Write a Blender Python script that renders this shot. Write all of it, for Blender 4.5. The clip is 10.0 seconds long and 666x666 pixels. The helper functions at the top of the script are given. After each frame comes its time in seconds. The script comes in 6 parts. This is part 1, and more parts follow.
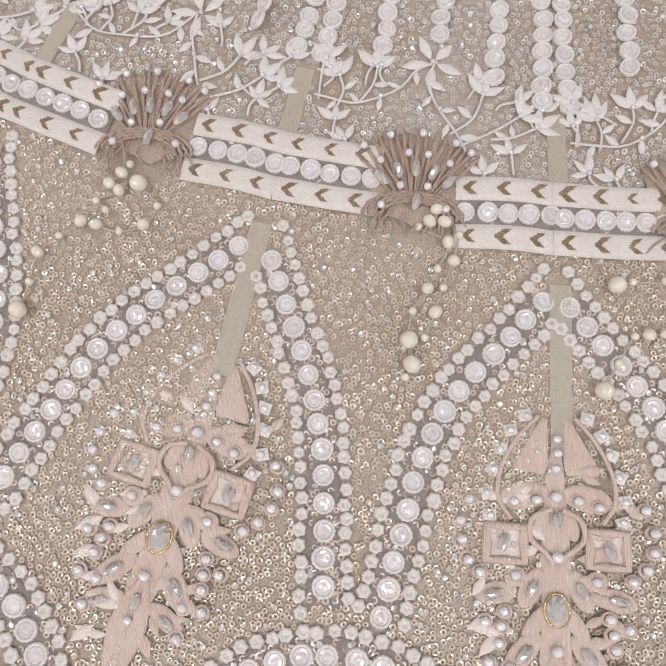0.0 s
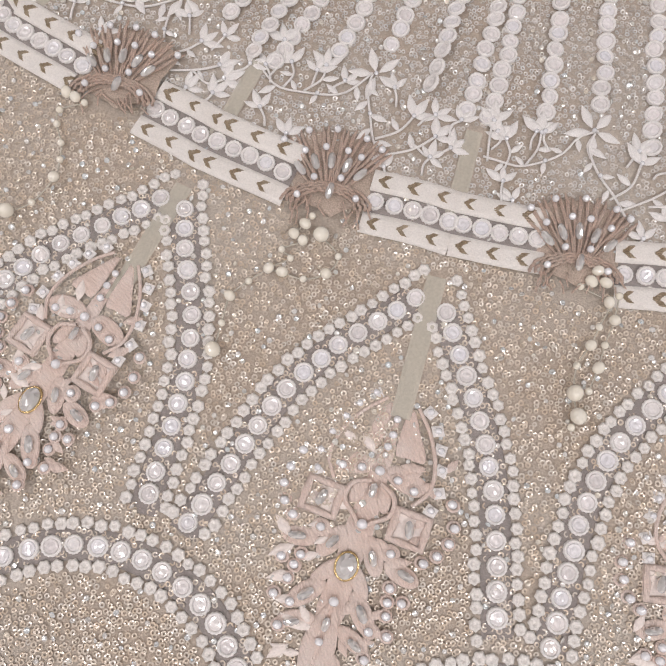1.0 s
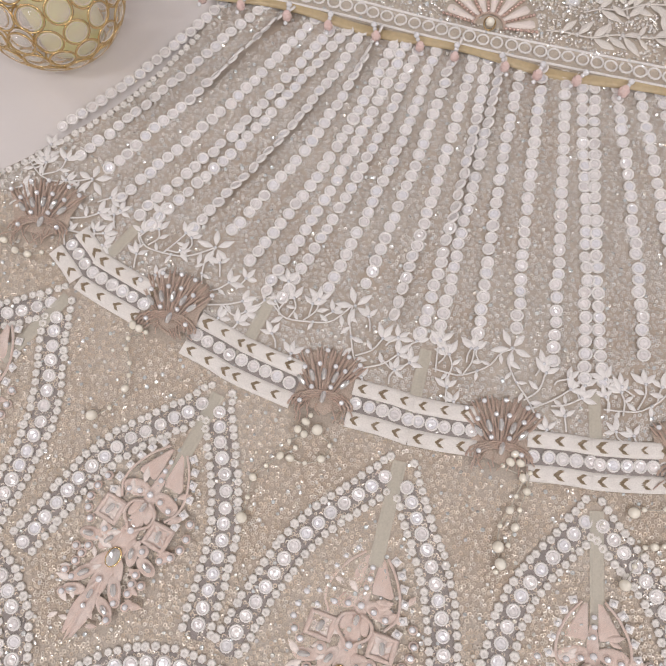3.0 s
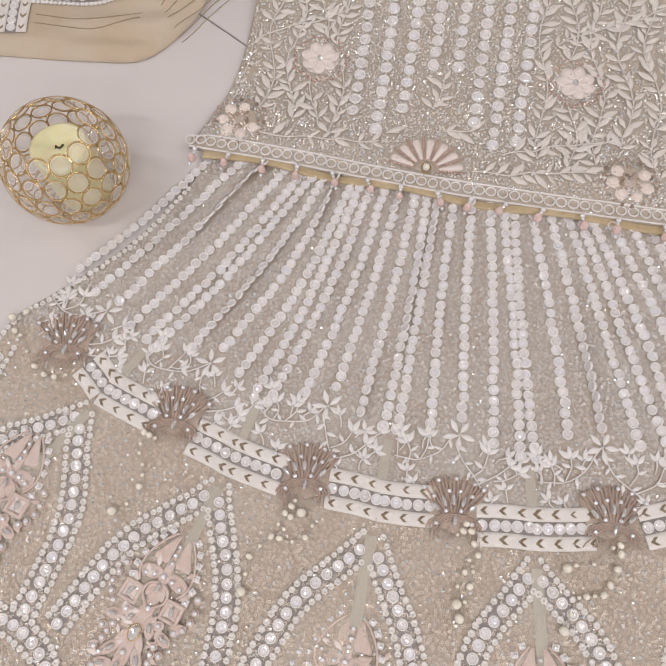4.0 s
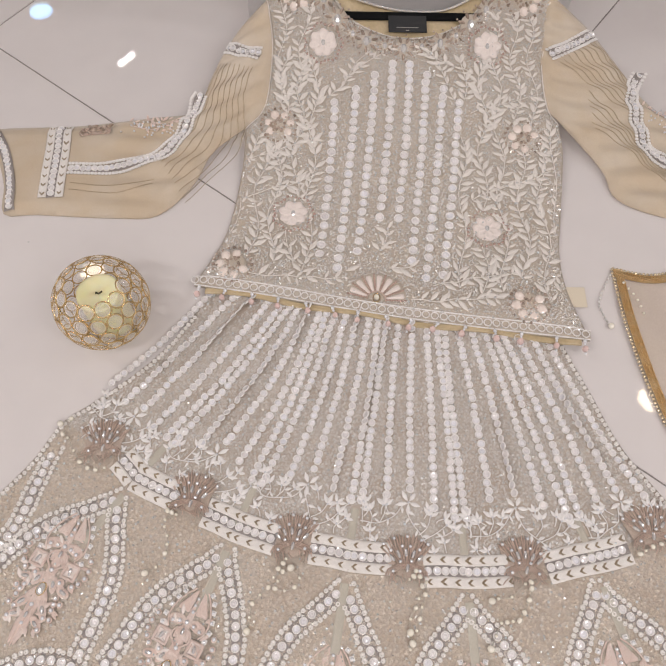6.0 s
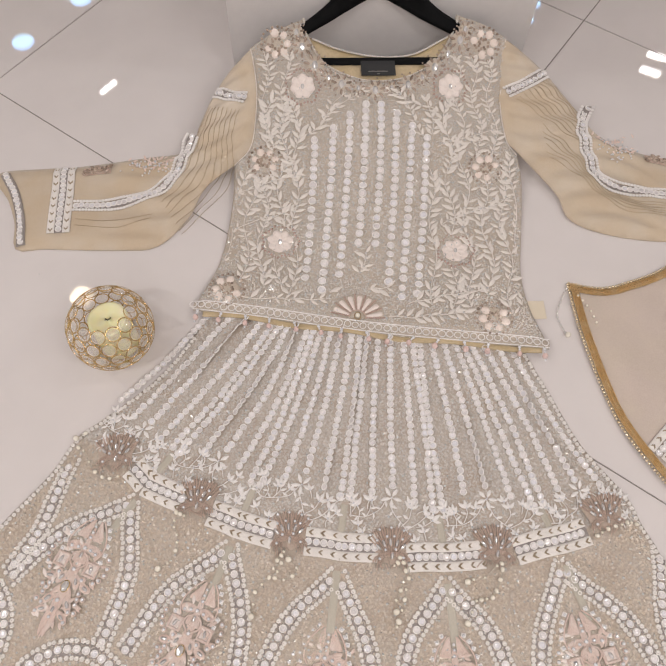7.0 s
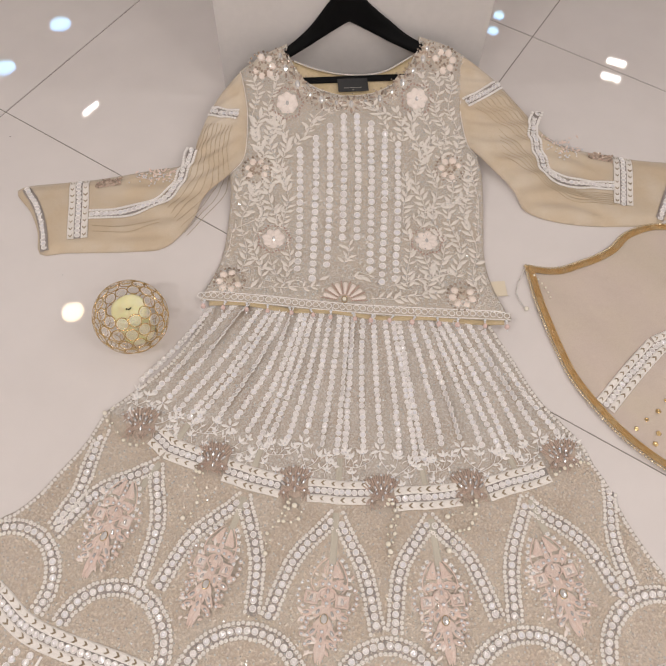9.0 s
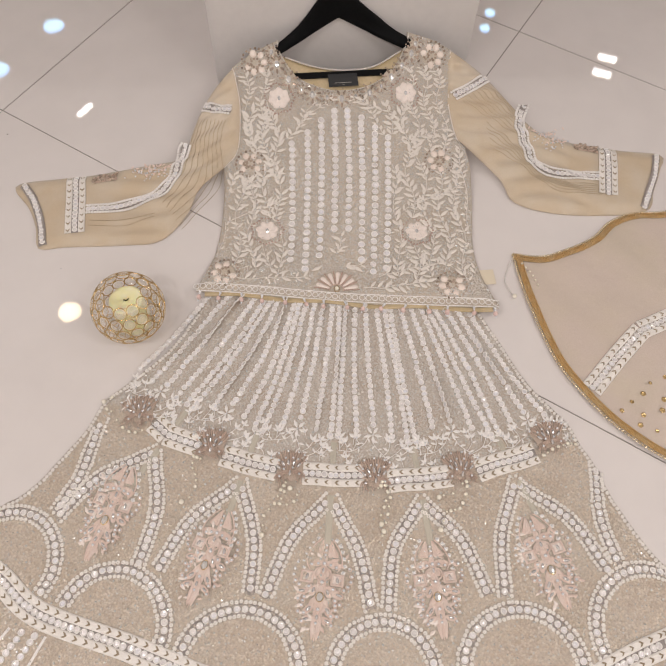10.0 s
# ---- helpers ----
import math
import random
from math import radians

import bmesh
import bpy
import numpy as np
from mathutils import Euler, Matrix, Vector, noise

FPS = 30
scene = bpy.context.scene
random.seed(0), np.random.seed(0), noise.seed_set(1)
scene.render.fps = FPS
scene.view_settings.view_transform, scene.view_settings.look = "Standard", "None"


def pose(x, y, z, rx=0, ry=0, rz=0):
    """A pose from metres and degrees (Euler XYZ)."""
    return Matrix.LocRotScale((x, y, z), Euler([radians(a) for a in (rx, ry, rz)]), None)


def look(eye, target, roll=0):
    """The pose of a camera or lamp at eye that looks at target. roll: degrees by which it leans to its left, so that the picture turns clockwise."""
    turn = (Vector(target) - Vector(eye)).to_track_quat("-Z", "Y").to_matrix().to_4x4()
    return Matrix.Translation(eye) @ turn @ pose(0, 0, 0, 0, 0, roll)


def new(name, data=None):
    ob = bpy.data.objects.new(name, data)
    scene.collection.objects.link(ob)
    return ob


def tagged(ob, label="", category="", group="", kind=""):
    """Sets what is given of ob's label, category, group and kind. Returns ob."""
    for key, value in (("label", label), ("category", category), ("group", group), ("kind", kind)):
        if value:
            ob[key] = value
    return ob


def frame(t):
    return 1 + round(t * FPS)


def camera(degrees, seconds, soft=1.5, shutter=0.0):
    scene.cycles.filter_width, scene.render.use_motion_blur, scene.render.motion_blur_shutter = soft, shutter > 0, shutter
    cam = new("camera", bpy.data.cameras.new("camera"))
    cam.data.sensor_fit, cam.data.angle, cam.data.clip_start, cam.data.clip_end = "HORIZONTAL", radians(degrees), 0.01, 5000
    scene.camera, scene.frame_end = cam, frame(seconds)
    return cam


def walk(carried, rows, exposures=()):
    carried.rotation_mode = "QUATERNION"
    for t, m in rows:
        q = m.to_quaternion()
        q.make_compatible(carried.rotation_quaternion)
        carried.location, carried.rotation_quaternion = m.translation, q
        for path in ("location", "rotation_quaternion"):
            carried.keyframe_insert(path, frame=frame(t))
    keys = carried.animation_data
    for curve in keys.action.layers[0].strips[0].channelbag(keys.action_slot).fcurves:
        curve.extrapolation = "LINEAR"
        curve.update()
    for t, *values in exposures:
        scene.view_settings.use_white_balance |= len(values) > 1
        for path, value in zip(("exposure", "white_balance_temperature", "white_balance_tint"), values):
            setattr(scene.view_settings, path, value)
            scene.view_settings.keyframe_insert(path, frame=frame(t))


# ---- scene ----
cam = camera(51.3, 10.0)
PATH = [
    (0, (0.068, 0.046, 0.314), (-0.002, 0.489, -1.635), -3.9),
    (0.5, (0.01, 0.047, 0.326), (-0.048, 0.482, -1.625), -1.3),
    (1, (-0.016, 0.057, 0.347), (-0.088, 0.476, -1.608), -2.3),
    (1.5, (-0.027, 0.074, 0.378), (-0.093, 0.484, -1.579), -1.2),
    (2, (-0.028, 0.088, 0.412), (-0.099, 0.502, -1.544), -1.6),
    (2.5, (-0.019, 0.102, 0.46), (-0.1, 0.555, -1.486), -2.1),
    (3, (-0.016, 0.126, 0.509), (-0.102, 0.614, -1.429), -3.5),
    (4.5, (0.008, 0.116, 0.68), (-0.063, 0.887, -1.164), -3.0),
    (5, (0.009, 0.106, 0.734), (-0.033, 0.917, -1.093), -1.3),
    (5.5, (0.003, 0.091, 0.783), (-0.015, 0.941, -1.027), 0.2),
    (7, (0.0, 0.031, 0.92), (0.044, 0.947, -0.858), 1.6),
    (7.5, (-0.005, -0.002, 0.966), (0.062, 0.94, -0.797), 1.7),
    (8, (-0.01, -0.033, 0.993), (0.074, 0.914, -0.766), 1.8),
    (8.5, (-0.014, -0.066, 1.02), (0.074, 0.881, -0.739), 1.5),
    (9, (-0.018, -0.085, 1.033), (0.075, 0.86, -0.727), 1.8),
    (9.5, (-0.01, -0.098, 1.039), (0.087, 0.847, -0.72), 1.6),
    (10, (-0.014, -0.116, 1.049), (0.088, 0.828, -0.711), 1.6),
]
walk(cam, [(t, look(eye, target, roll)) for t, eye, target, roll in PATH],
     exposures=[(0.0, 0.0, 6500, 10), (5.0, 0.0, 6540, 10), (7.5, 0.0, 6800, 10), (10.0, 0.0, 6950, 10)])

LAMP_W, ADDED_PANEL_W = 0.25, 22.3
ROOM_H = 2.7

# ---------------------------------------------------------------- light
world = bpy.data.worlds.new("world")
world.use_nodes = True
world.node_tree.nodes["Background"].inputs[0].default_value = (1.0, 0.95, 0.9, 1)
world.node_tree.nodes["Background"].inputs[1].default_value = 0.02
scene.world = world


# ---------------------------------------------------------------- materials
def material(name, colour, rough=0.5, metal=0.0, **kw):
    """Principled material: two scales of colour variation and fine bump, in object metres."""
    m = bpy.data.materials.new(name)
    m.use_nodes = True
    nt = m.node_tree
    n, l = nt.nodes, nt.links
    b = n["Principled BSDF"]
    b.inputs["Roughness"].default_value = rough
    b.inputs["Metallic"].default_value = metal
    geo = n.new("ShaderNodeNewGeometry")
    tex = n.new("ShaderNodeTexCoord")
    last = None

    def noise_tex(scale, detail=3.0):
        t = n.new("ShaderNodeTexNoise")
        t.inputs["Scale"].default_value = scale
        t.inputs["Detail"].default_value = detail
        l.new(geo.outputs["Position"], t.inputs["Vector"])
        return t

    base = n.new("ShaderNodeRGB")
    base.outputs[0].default_value = (*colour, 1)
    last = base.outputs[0]

    def blend(mode, fac, a, bcol):
        mx = n.new("ShaderNodeMix")
        mx.data_type, mx.blend_type = "RGBA", mode
        if isinstance(fac, float):
            mx.inputs[0].default_value = fac
        else:
            l.new(fac, mx.inputs[0])
        l.new(a, mx.inputs[6])
        if isinstance(bcol, tuple):
            mx.inputs[7].default_value = (*bcol, 1)
        else:
            l.new(bcol, mx.inputs[7])
        return mx.outputs[2]

    if "stain" in kw:   # (colour, scale, amount)
        c, s, a = kw["stain"]
        t = noise_tex(s, 4)
        mp = n.new("ShaderNodeMapRange")
        mp.inputs[1].default_value, mp.inputs[2].default_value = 0.4, 0.7
        mp.inputs[3].default_value, mp.inputs[4].default_value = 0.0, a
        l.new(t.outputs["Fac"], mp.inputs[0])
        last = blend("MIX", mp.outputs[0], last, c)
    if "grain" in kw:   # (scale, amount)
        s, a = kw["grain"]
        t = noise_tex(s, 2)
        ramp = n.new("ShaderNodeMapRange")
        ramp.inputs[1].default_value, ramp.inputs[2].default_value = 0.25, 0.75
        ramp.inputs[3].default_value, ramp.inputs[4].default_value = 1 - a, 1 + a * 0.4
        l.new(t.outputs["Fac"], ramp.inputs[0])
        cv = n.new("ShaderNodeCombineColor")
        for i in range(3):
            l.new(ramp.outputs[0], cv.inputs[i])
        last = blend("MULTIPLY", 1.0, last, cv.outputs[0])
    if "spread" in kw:  # colours picked per piece
        cr = n.new("ShaderNodeValToRGB")
        cols = kw["spread"]
        while len(cr.color_ramp.elements) < len(cols):
            cr.color_ramp.elements.new(0.5)
        for i, c in enumerate(cols):
            e = cr.color_ramp.elements[i]
            e.position, e.color = i / (len(cols) - 1), (*c, 1)
        if kw.get("by_object"):
            oi = n.new("ShaderNodeObjectInfo")
            l.new(oi.outputs["Random"], cr.inputs[0])
        else:
            l.new(geo.outputs["Random Per Island"], cr.inputs[0])
        last = blend("MULTIPLY", 1.0, last, cr.outputs[0])
    l.new(last, b.inputs["Base Color"])
    if "bump" in kw:    # (scale, distance in metres)
        s, d = kw["bump"]
        if kw.get("weave"):
            t = n.new("ShaderNodeTexWave")
            t.inputs["Scale"].default_value = s
            t.inputs["Distortion"].default_value = 2.5
            t.inputs["Detail"].default_value = 2.0
            l.new(geo.outputs["Position"], t.inputs["Vector"])
        else:
            t = noise_tex(s, 3)
        bp = n.new("ShaderNodeBump")
        bp.inputs["Strength"].default_value = kw.get("bump_strength", 0.7)
        bp.inputs["Distance"].default_value = d
        l.new(t.outputs["Fac"], bp.inputs["Height"])
        l.new(bp.outputs[0], b.inputs["Normal"])
    if name == "black_plastic":
        b.inputs["Specular IOR Level"].default_value = 0.12
    if "sheen" in kw:
        b.inputs["Sheen Weight"].default_value = kw["sheen"]
    if "coat" in kw:
        b.inputs["Coat Weight"].default_value = kw["coat"]
        b.inputs["Coat Roughness"].default_value = kw.get("coat_rough", 0.05)
    if "sss" in kw:
        b.inputs["Subsurface Weight"].default_value = kw["sss"]
        b.inputs["Subsurface Radius"].default_value = (0.02, 0.015, 0.006)
        b.inputs["Subsurface Scale"].default_value = 0.6
    if "film" in kw:
        b.inputs["Thin Film Thickness"].default_value = kw["film"]
        b.inputs["Thin Film IOR"].default_value = 1.5
    if "alpha" in kw:
        # open weave: threads let part of the light through
        b.inputs["Alpha"].default_value = kw["alpha"]
    if "glass" in kw:
        b.inputs["Transmission Weight"].default_value = kw["glass"]
    return m


M_net = material("sequinned_net", (0.50, 0.41, 0.33), 0.65, grain=(900, 0.25), stain=((0.57, 0.51, 0.445), 14, 0.8), bump=(1600, 0.0006), sheen=0.15)
M_tulle = material("plain_tulle", (0.74, 0.69, 0.58), 0.5, grain=(700, 0.12), bump=(1500, 0.0004), sheen=0.3, alpha=0.6)
M_lining = material("satin_lining", (0.52, 0.40, 0.23), 0.42, grain=(300, 0.12), stain=((0.62, 0.50, 0.33), 30, 0.6), bump=(60, 0.002), sheen=0.3)
M_sleeve = material("sheer_chiffon", (0.80, 0.645, 0.465), 0.55, grain=(1100, 0.12), stain=((0.86, 0.75, 0.61), 16, 0.8), bump=(26, 0.004), sheen=0.3, alpha=0.60)
M_dupatta = material("sheer_organza", (0.84, 0.71, 0.62), 0.42, grain=(500, 0.08), stain=((0.82, 0.71, 0.56), 9, 0.7), bump=(20, 0.004), sheen=0.4, alpha=0.5)
M_white = material("white_thread", (0.90, 0.86, 0.83), 0.6, grain=(1500, 0.15), bump=(2500, 0.0005), sheen=0.3)
M_bleaf = material("cream_satin_thread", (0.83, 0.77, 0.71), 0.5, grain=(1500, 0.15), bump=(2200, 0.0005), sheen=0.3)
M_rhine = material("smoky_rhinestone", (0.60, 0.50, 0.43), 0.16, 0.3, spread=((0.5, 0.46, 0.42), (0.9, 0.86, 0.82), (1, 0.97, 0.93), (0.7, 0.64, 0.58)), by_object=True)
M_stone = material("cream_pink_stone", (0.86, 0.76, 0.69), 0.25, coat=0.5, stain=((0.80, 0.66, 0.58), 130, 0.6))
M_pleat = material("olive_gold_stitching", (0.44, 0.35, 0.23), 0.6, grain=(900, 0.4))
M_daisy = material("ivory_crochet_thread", (0.89, 0.84, 0.79), 0.65, grain=(1600, 0.2), bump=(1800, 0.0008), sheen=0.3)
M_rosegold = material("rose_gold_bead", (0.66, 0.47, 0.40), 0.25, 0.3, coat=0.3, grain=(500, 0.2))
M_ribbon = material("white_woven_ribbon", (0.87, 0.82, 0.77), 0.6, grain=(1100, 0.12), stain=((0.78, 0.72, 0.66), 60, 0.5), bump=(1800, 0.0006), sheen=0.3)
M_grey = material("grey_backing_net", (0.33, 0.29, 0.27), 0.7, grain=(1400, 0.25), bump=(2000, 0.0005))
M_gold_thread = material("antique_gold_thread", (0.42, 0.32, 0.21), 0.5, 0.15, grain=(1800, 0.35), stain=((0.58, 0.48, 0.36), 260, 0.8), bump=(420, 0.0006), weave=True)
M_fan_net = material("brown_fan_net", (0.56, 0.44, 0.36), 0.65, grain=(1300, 0.4), stain=((0.48, 0.39, 0.31), 150, 0.7), bump=(1500, 0.0005))
M_brown = material("rose_brown_cord", (0.74, 0.54, 0.435), 0.55, 0.05, grain=(1400, 0.35), stain=((0.78, 0.63, 0.53), 130, 0.7), bump=(520, 0.0008), weave=True, sheen=0.2)
M_pink = material("blush_pink_thread", (0.88, 0.69, 0.60), 0.6, grain=(1500, 0.15), stain=((0.92, 0.79, 0.72), 70, 0.7), bump=(520, 0.00045), weave=True, sheen=0.3)
M_palepink = material("pale_pink_organza", (0.88, 0.78, 0.72), 0.45, grain=(900, 0.12), bump=(1200, 0.0004), sheen=0.3)
M_mirror = material("little_mirror", (0.95, 0.915, 0.905), 0.12, 0.15, spread=((0.84, 0.82, 0.82), (0.98, 0.97, 0.96), (0.93, 0.95, 1.0), (0.97, 0.94, 0.92)), grain=(700, 0.15))
M_mirror_o = material("little_mirror_single", (0.95, 0.915, 0.905), 0.12, 0.15, spread=((0.84, 0.82, 0.82), (0.98, 0.97, 0.96), (0.93, 0.95, 1.0), (0.97, 0.94, 0.92)), grain=(700, 0.15), by_object=True)
M_sequin = material("champagne_sequin", (0.78, 0.695, 0.605), 0.24, 0.12, spread=((0.82, 0.77, 0.70), (1, 0.99, 0.97), (0.92, 0.84, 0.75), (0.96, 0.98, 1.0), (0.9, 0.82, 0.73)), coat=0.5, coat_rough=0.08)
M_sequin_grey = material("pewter_sequin", (0.80, 0.765, 0.73), 0.24, 0.12, spread=((0.82, 0.80, 0.78), (1, 0.99, 0.98), (0.9, 0.86, 0.82), (0.94, 0.97, 1.0)), coat=0.5, coat_rough=0.08)
M_silver = material("silver_sequin", (0.93, 0.88, 0.83), 0.17, 0.3, spread=((0.88, 0.86, 0.83), (1, 1, 1), (0.94, 0.96, 1.0), (1.0, 0.95, 0.88)), coat=0.5)
M_bodice = material("bodice_net", (0.55, 0.465, 0.375), 0.62, grain=(900, 0.25), stain=((0.56, 0.50, 0.43), 18, 0.7), bump=(1600, 0.0006), sheen=0.15)
M_cream = material("cream_satin_ribbon", (0.74, 0.67, 0.57), 0.45, grain=(700, 0.15), stain=((0.80, 0.75, 0.67), 40, 0.6), bump=(900, 0.0006))
M_crystal = material("cut_crystal", (0.92, 0.89, 0.85), 0.07, 0.6, spread=((0.6, 0.58, 0.56), (1, 1, 1), (0.86, 0.93, 1.0), (1.0, 0.93, 0.88), (0.8, 0.77, 0.74)))
M_pearl = material("ivory_pearl", (0.86, 0.80, 0.68), 0.18, 0.0, coat=1.0, stain=((0.88, 0.84, 0.76), 120, 0.6))
M_wpearl = material("white_pearl", (0.90, 0.88, 0.89), 0.14, 0.15, coat=1.0, spread=((0.95, 0.93, 0.93), (1, 1, 1), (0.84, 0.92, 1.0)))
M_gold = material("gold_wire", (0.74, 0.54, 0.27), 0.25, 0.85, grain=(500, 0.2), bump=(900, 0.0003))
M_palegold = material("pale_gold_bead", (0.90, 0.74, 0.50), 0.25, 0.5, coat=0.4, grain=(600, 0.2))
M_trim = material("gold_gota_trim", (0.84, 0.53, 0.23), 0.36, 0.3, grain=(900, 0.35), stain=((0.90, 0.70, 0.42), 80, 0.6), bump=(420, 0.0012), weave=True)
M_glass = material("crystal_bead_glass", (0.92, 0.85, 0.78), 0.04, 0.0, alpha=0.15, coat=0.8)
M_wax = material("ivory_wax", (0.90, 0.85, 0.50), 0.42, sss=0.3, stain=((0.92, 0.89, 0.70), 40, 0.5), bump=(120, 0.0006))
M_wick = material("charred_wick", (0.10, 0.08, 0.03), 0.8, grain=(800, 0.4))
M_black = material("black_plastic", (0.004, 0.004, 0.0045), 0.7, grain=(200, 0.3), bump=(500, 0.0002))
M_label = material("black_woven_label", (0.012, 0.012, 0.013), 0.6, bump=(1800, 0.0003))
M_print = material("label_print", (0.35, 0.33, 0.3), 0.6)
M_pinkbead = material("rose_quartz_bead", (0.78, 0.57, 0.53), 0.2, coat=0.4, stain=((0.84, 0.68, 0.64), 150, 0.6))
M_tag = material("cream_satin_tag", (0.74, 0.65, 0.51), 0.4, bump=(700, 0.0004))
M_tile = material("polished_porcelain", (0.75, 0.70, 0.68), 0.015, stain=((0.70, 0.645, 0.62), 2.2, 0.45), grain=(14, 0.03), bump=(7, 0.0004), bump_strength=0.06, coat=0.35, coat_rough=0.012)
M_grout = material("grey_grout", (0.27, 0.24, 0.22), 0.8, grain=(300, 0.3), bump=(900, 0.0006))
M_wall = material("white_wall_paint", (0.78, 0.74, 0.70), 0.7, grain=(90, 0.04), stain=((0.74, 0.70, 0.66), 1.5, 0.4), bump=(250, 0.0004))
M_ceil = material("ceiling_paint", (0.80, 0.77, 0.75), 0.8, grain=(60, 0.04), stain=((0.76, 0.71, 0.67), 1.2, 0.4))
M_pillar = material("grey_wall_paint", (0.74, 0.705, 0.69), 0.4, grain=(70, 0.03), stain=((0.70, 0.665, 0.65), 2.0, 0.4), bump=(300, 0.0002))
# paler, shinier foil for the extra pieces that stand in for sparkle
M_glint = material("bright_sequin_foil", (0.92, 0.90, 0.87), 0.14, 0.45, spread=((0.95, 0.93, 0.9), (1, 1, 1), (0.88, 0.95, 1.0), (1.0, 0.92, 0.8)))
M_speck = material("floor_dust", (0.25, 0.22, 0.2), 0.8)


def glow(name, colour, strength):
    m = bpy.data.materials.new(name)
    m.use_nodes = True
    b = m.node_tree.nodes["Principled BSDF"]
    b.inputs["Base Color"].default_value = (0.8, 0.8, 0.8, 1)
    b.inputs["Emission Color"].default_value = (*colour, 1)
    b.inputs["Emission Strength"].default_value = strength
    return m


M_cool = glow("cool_lamp_diffuser", (0.22, 0.46, 0.88), 10)
M_warm = glow("warm_lamp_diffuser", (1.0, 0.78, 0.52), 11)
M_tube = glow("white_lamp_diffuser", (1.0, 0.97, 0.93), 18)
M_added_panel = glow("panel_diffuser", (1.0, 0.97, 0.93), 1.5)


# ---------------------------------------------------------------- mesh tools
def mesh(name, verts, faces, mats, smooth=True, index=None):
    me = bpy.data.meshes.new(name)
    verts = np.asarray(verts, dtype=np.float32)
    if isinstance(faces, np.ndarray):
        k = faces.shape[1]
        me.vertices.add(len(verts))
        me.vertices.foreach_set("co", verts.ravel())
        me.loops.add(faces.size)
        me.loops.foreach_set("vertex_index", faces.astype(np.int32).ravel())
        me.polygons.add(len(faces))
        me.polygons.foreach_set("loop_start", np.arange(len(faces), dtype=np.int32) * k)
        me.update(calc_edges=True)
    else:
        me.from_pydata(verts.tolist(), [], faces)
    for m in mats if isinstance(mats, (list, tuple)) else [mats]:
        me.materials.append(m)
    me.polygons.foreach_set("use_smooth", np.full(len(me.polygons), smooth))
    if index is not None:
        me.polygons.foreach_set("material_index", np.asarray(index, dtype=np.int32))
    me.update()
    return me


def put(name, me, parent=None, label="", m=None, kind=""):
    ob = new(name, me)
    if m is not None:
        ob.matrix_basis = m
    if parent is not None:
        ob.parent = parent
    return tagged(ob, label=label, kind=kind)


def thing(name, label, category, at=(0, 0, 0), group=""):
    ob = new(name)
    ob.location = at
    return tagged(ob, label=label, category=category, group=group)


def tris(faces):
    out = []
    for f in faces:
        for i in range(1, len(f) - 1):
            out.append((f[0], f[i], f[i + 1]))
    return np.array(out, dtype=np.int32)


def rings_mesh(rings, cap_top=True, cap_bottom=False, peak=0.0):
    """Verts and triangles of stacked closed rings, all of the same count."""
    n = len(rings[0])
    v = [p for r in rings for p in r]
    f = []
    for k in range(len(rings) - 1):
        for i in range(n):
            j = (i + 1) % n
            f += [(k * n + i, k * n + j, (k + 1) * n + j), (k * n + i, (k + 1) * n + j, (k + 1) * n + i)]
    if cap_top:
        c = np.mean(rings[-1], axis=0) + np.array([0, 0, peak])
        v.append(tuple(c))
        b = (len(rings) - 1) * n
        f += [(b + i, b + (i + 1) % n, len(v) - 1) for i in range(n)]
    if cap_bottom:
        c = np.mean(rings[0], axis=0)
        v.append(tuple(c))
        f += [((i + 1) % n, i, len(v) - 1) for i in range(n)]
    return np.array(v, dtype=np.float64), np.array(f, dtype=np.int32)


def circle(r, z, n, wave=0.0, k=0, ph=0.0, sx=1.0, sy=1.0):
    return [(sx * r * (1 + wave * math.cos(k * a)) * math.cos(a + ph), sy * r * (1 + wave * math.cos(k * a)) * math.sin(a + ph), z)
            for a in (2 * math.pi * i / n for i in range(n))]


def t_ring(ro, ri, h, n=18):
    """Thread ring with a picot edge."""
    mid = (ro + ri) / 2
    return rings_mesh([circle(ro * 1.0, 0, n, 0.035, n / 2), circle(ro * 0.97, h * 0.7, n, 0.03, n / 2), circle(mid, h, n), circle(ri, h * 0.6, n), circle(ri * 0.97, 0.0003, n)], cap_top=False)


def t_dome(r, h, n=10, z=0.0):
    return rings_mesh([circle(r, z, n), circle(r * 0.84, z + h * 0.8, n, 0.05, 3, 0.3), circle(r * 0.5, z + h * 0.55, n, 0.18, 2, 0.5)], peak=h * 0.35)


def t_daisy(r, h, k=6):
    n = 4 * k
    return rings_mesh([circle(r * 0.92, 0, n, 0.09, k), circle(r, h * 0.55, n, 0.10, k), circle(r * 0.74, h, n, 0.07, k), circle(r * 0.4, h * 0.9, n), circle(r * 0.24, h * 0.25, n)])


def t_sequin(r):
    n = 9
    return rings_mesh([circle(r, 0, n), circle(r * 0.46, -0.00012, n)], cap_top=False)


def t_ball(r, n=10, m=6, sz=1.0):
    rings = [circle(r * math.sin(math.pi * k / m), -r * sz * math.cos(math.pi * k / m), n) for k in range(1, m)]
    return rings_mesh(rings, True, True)


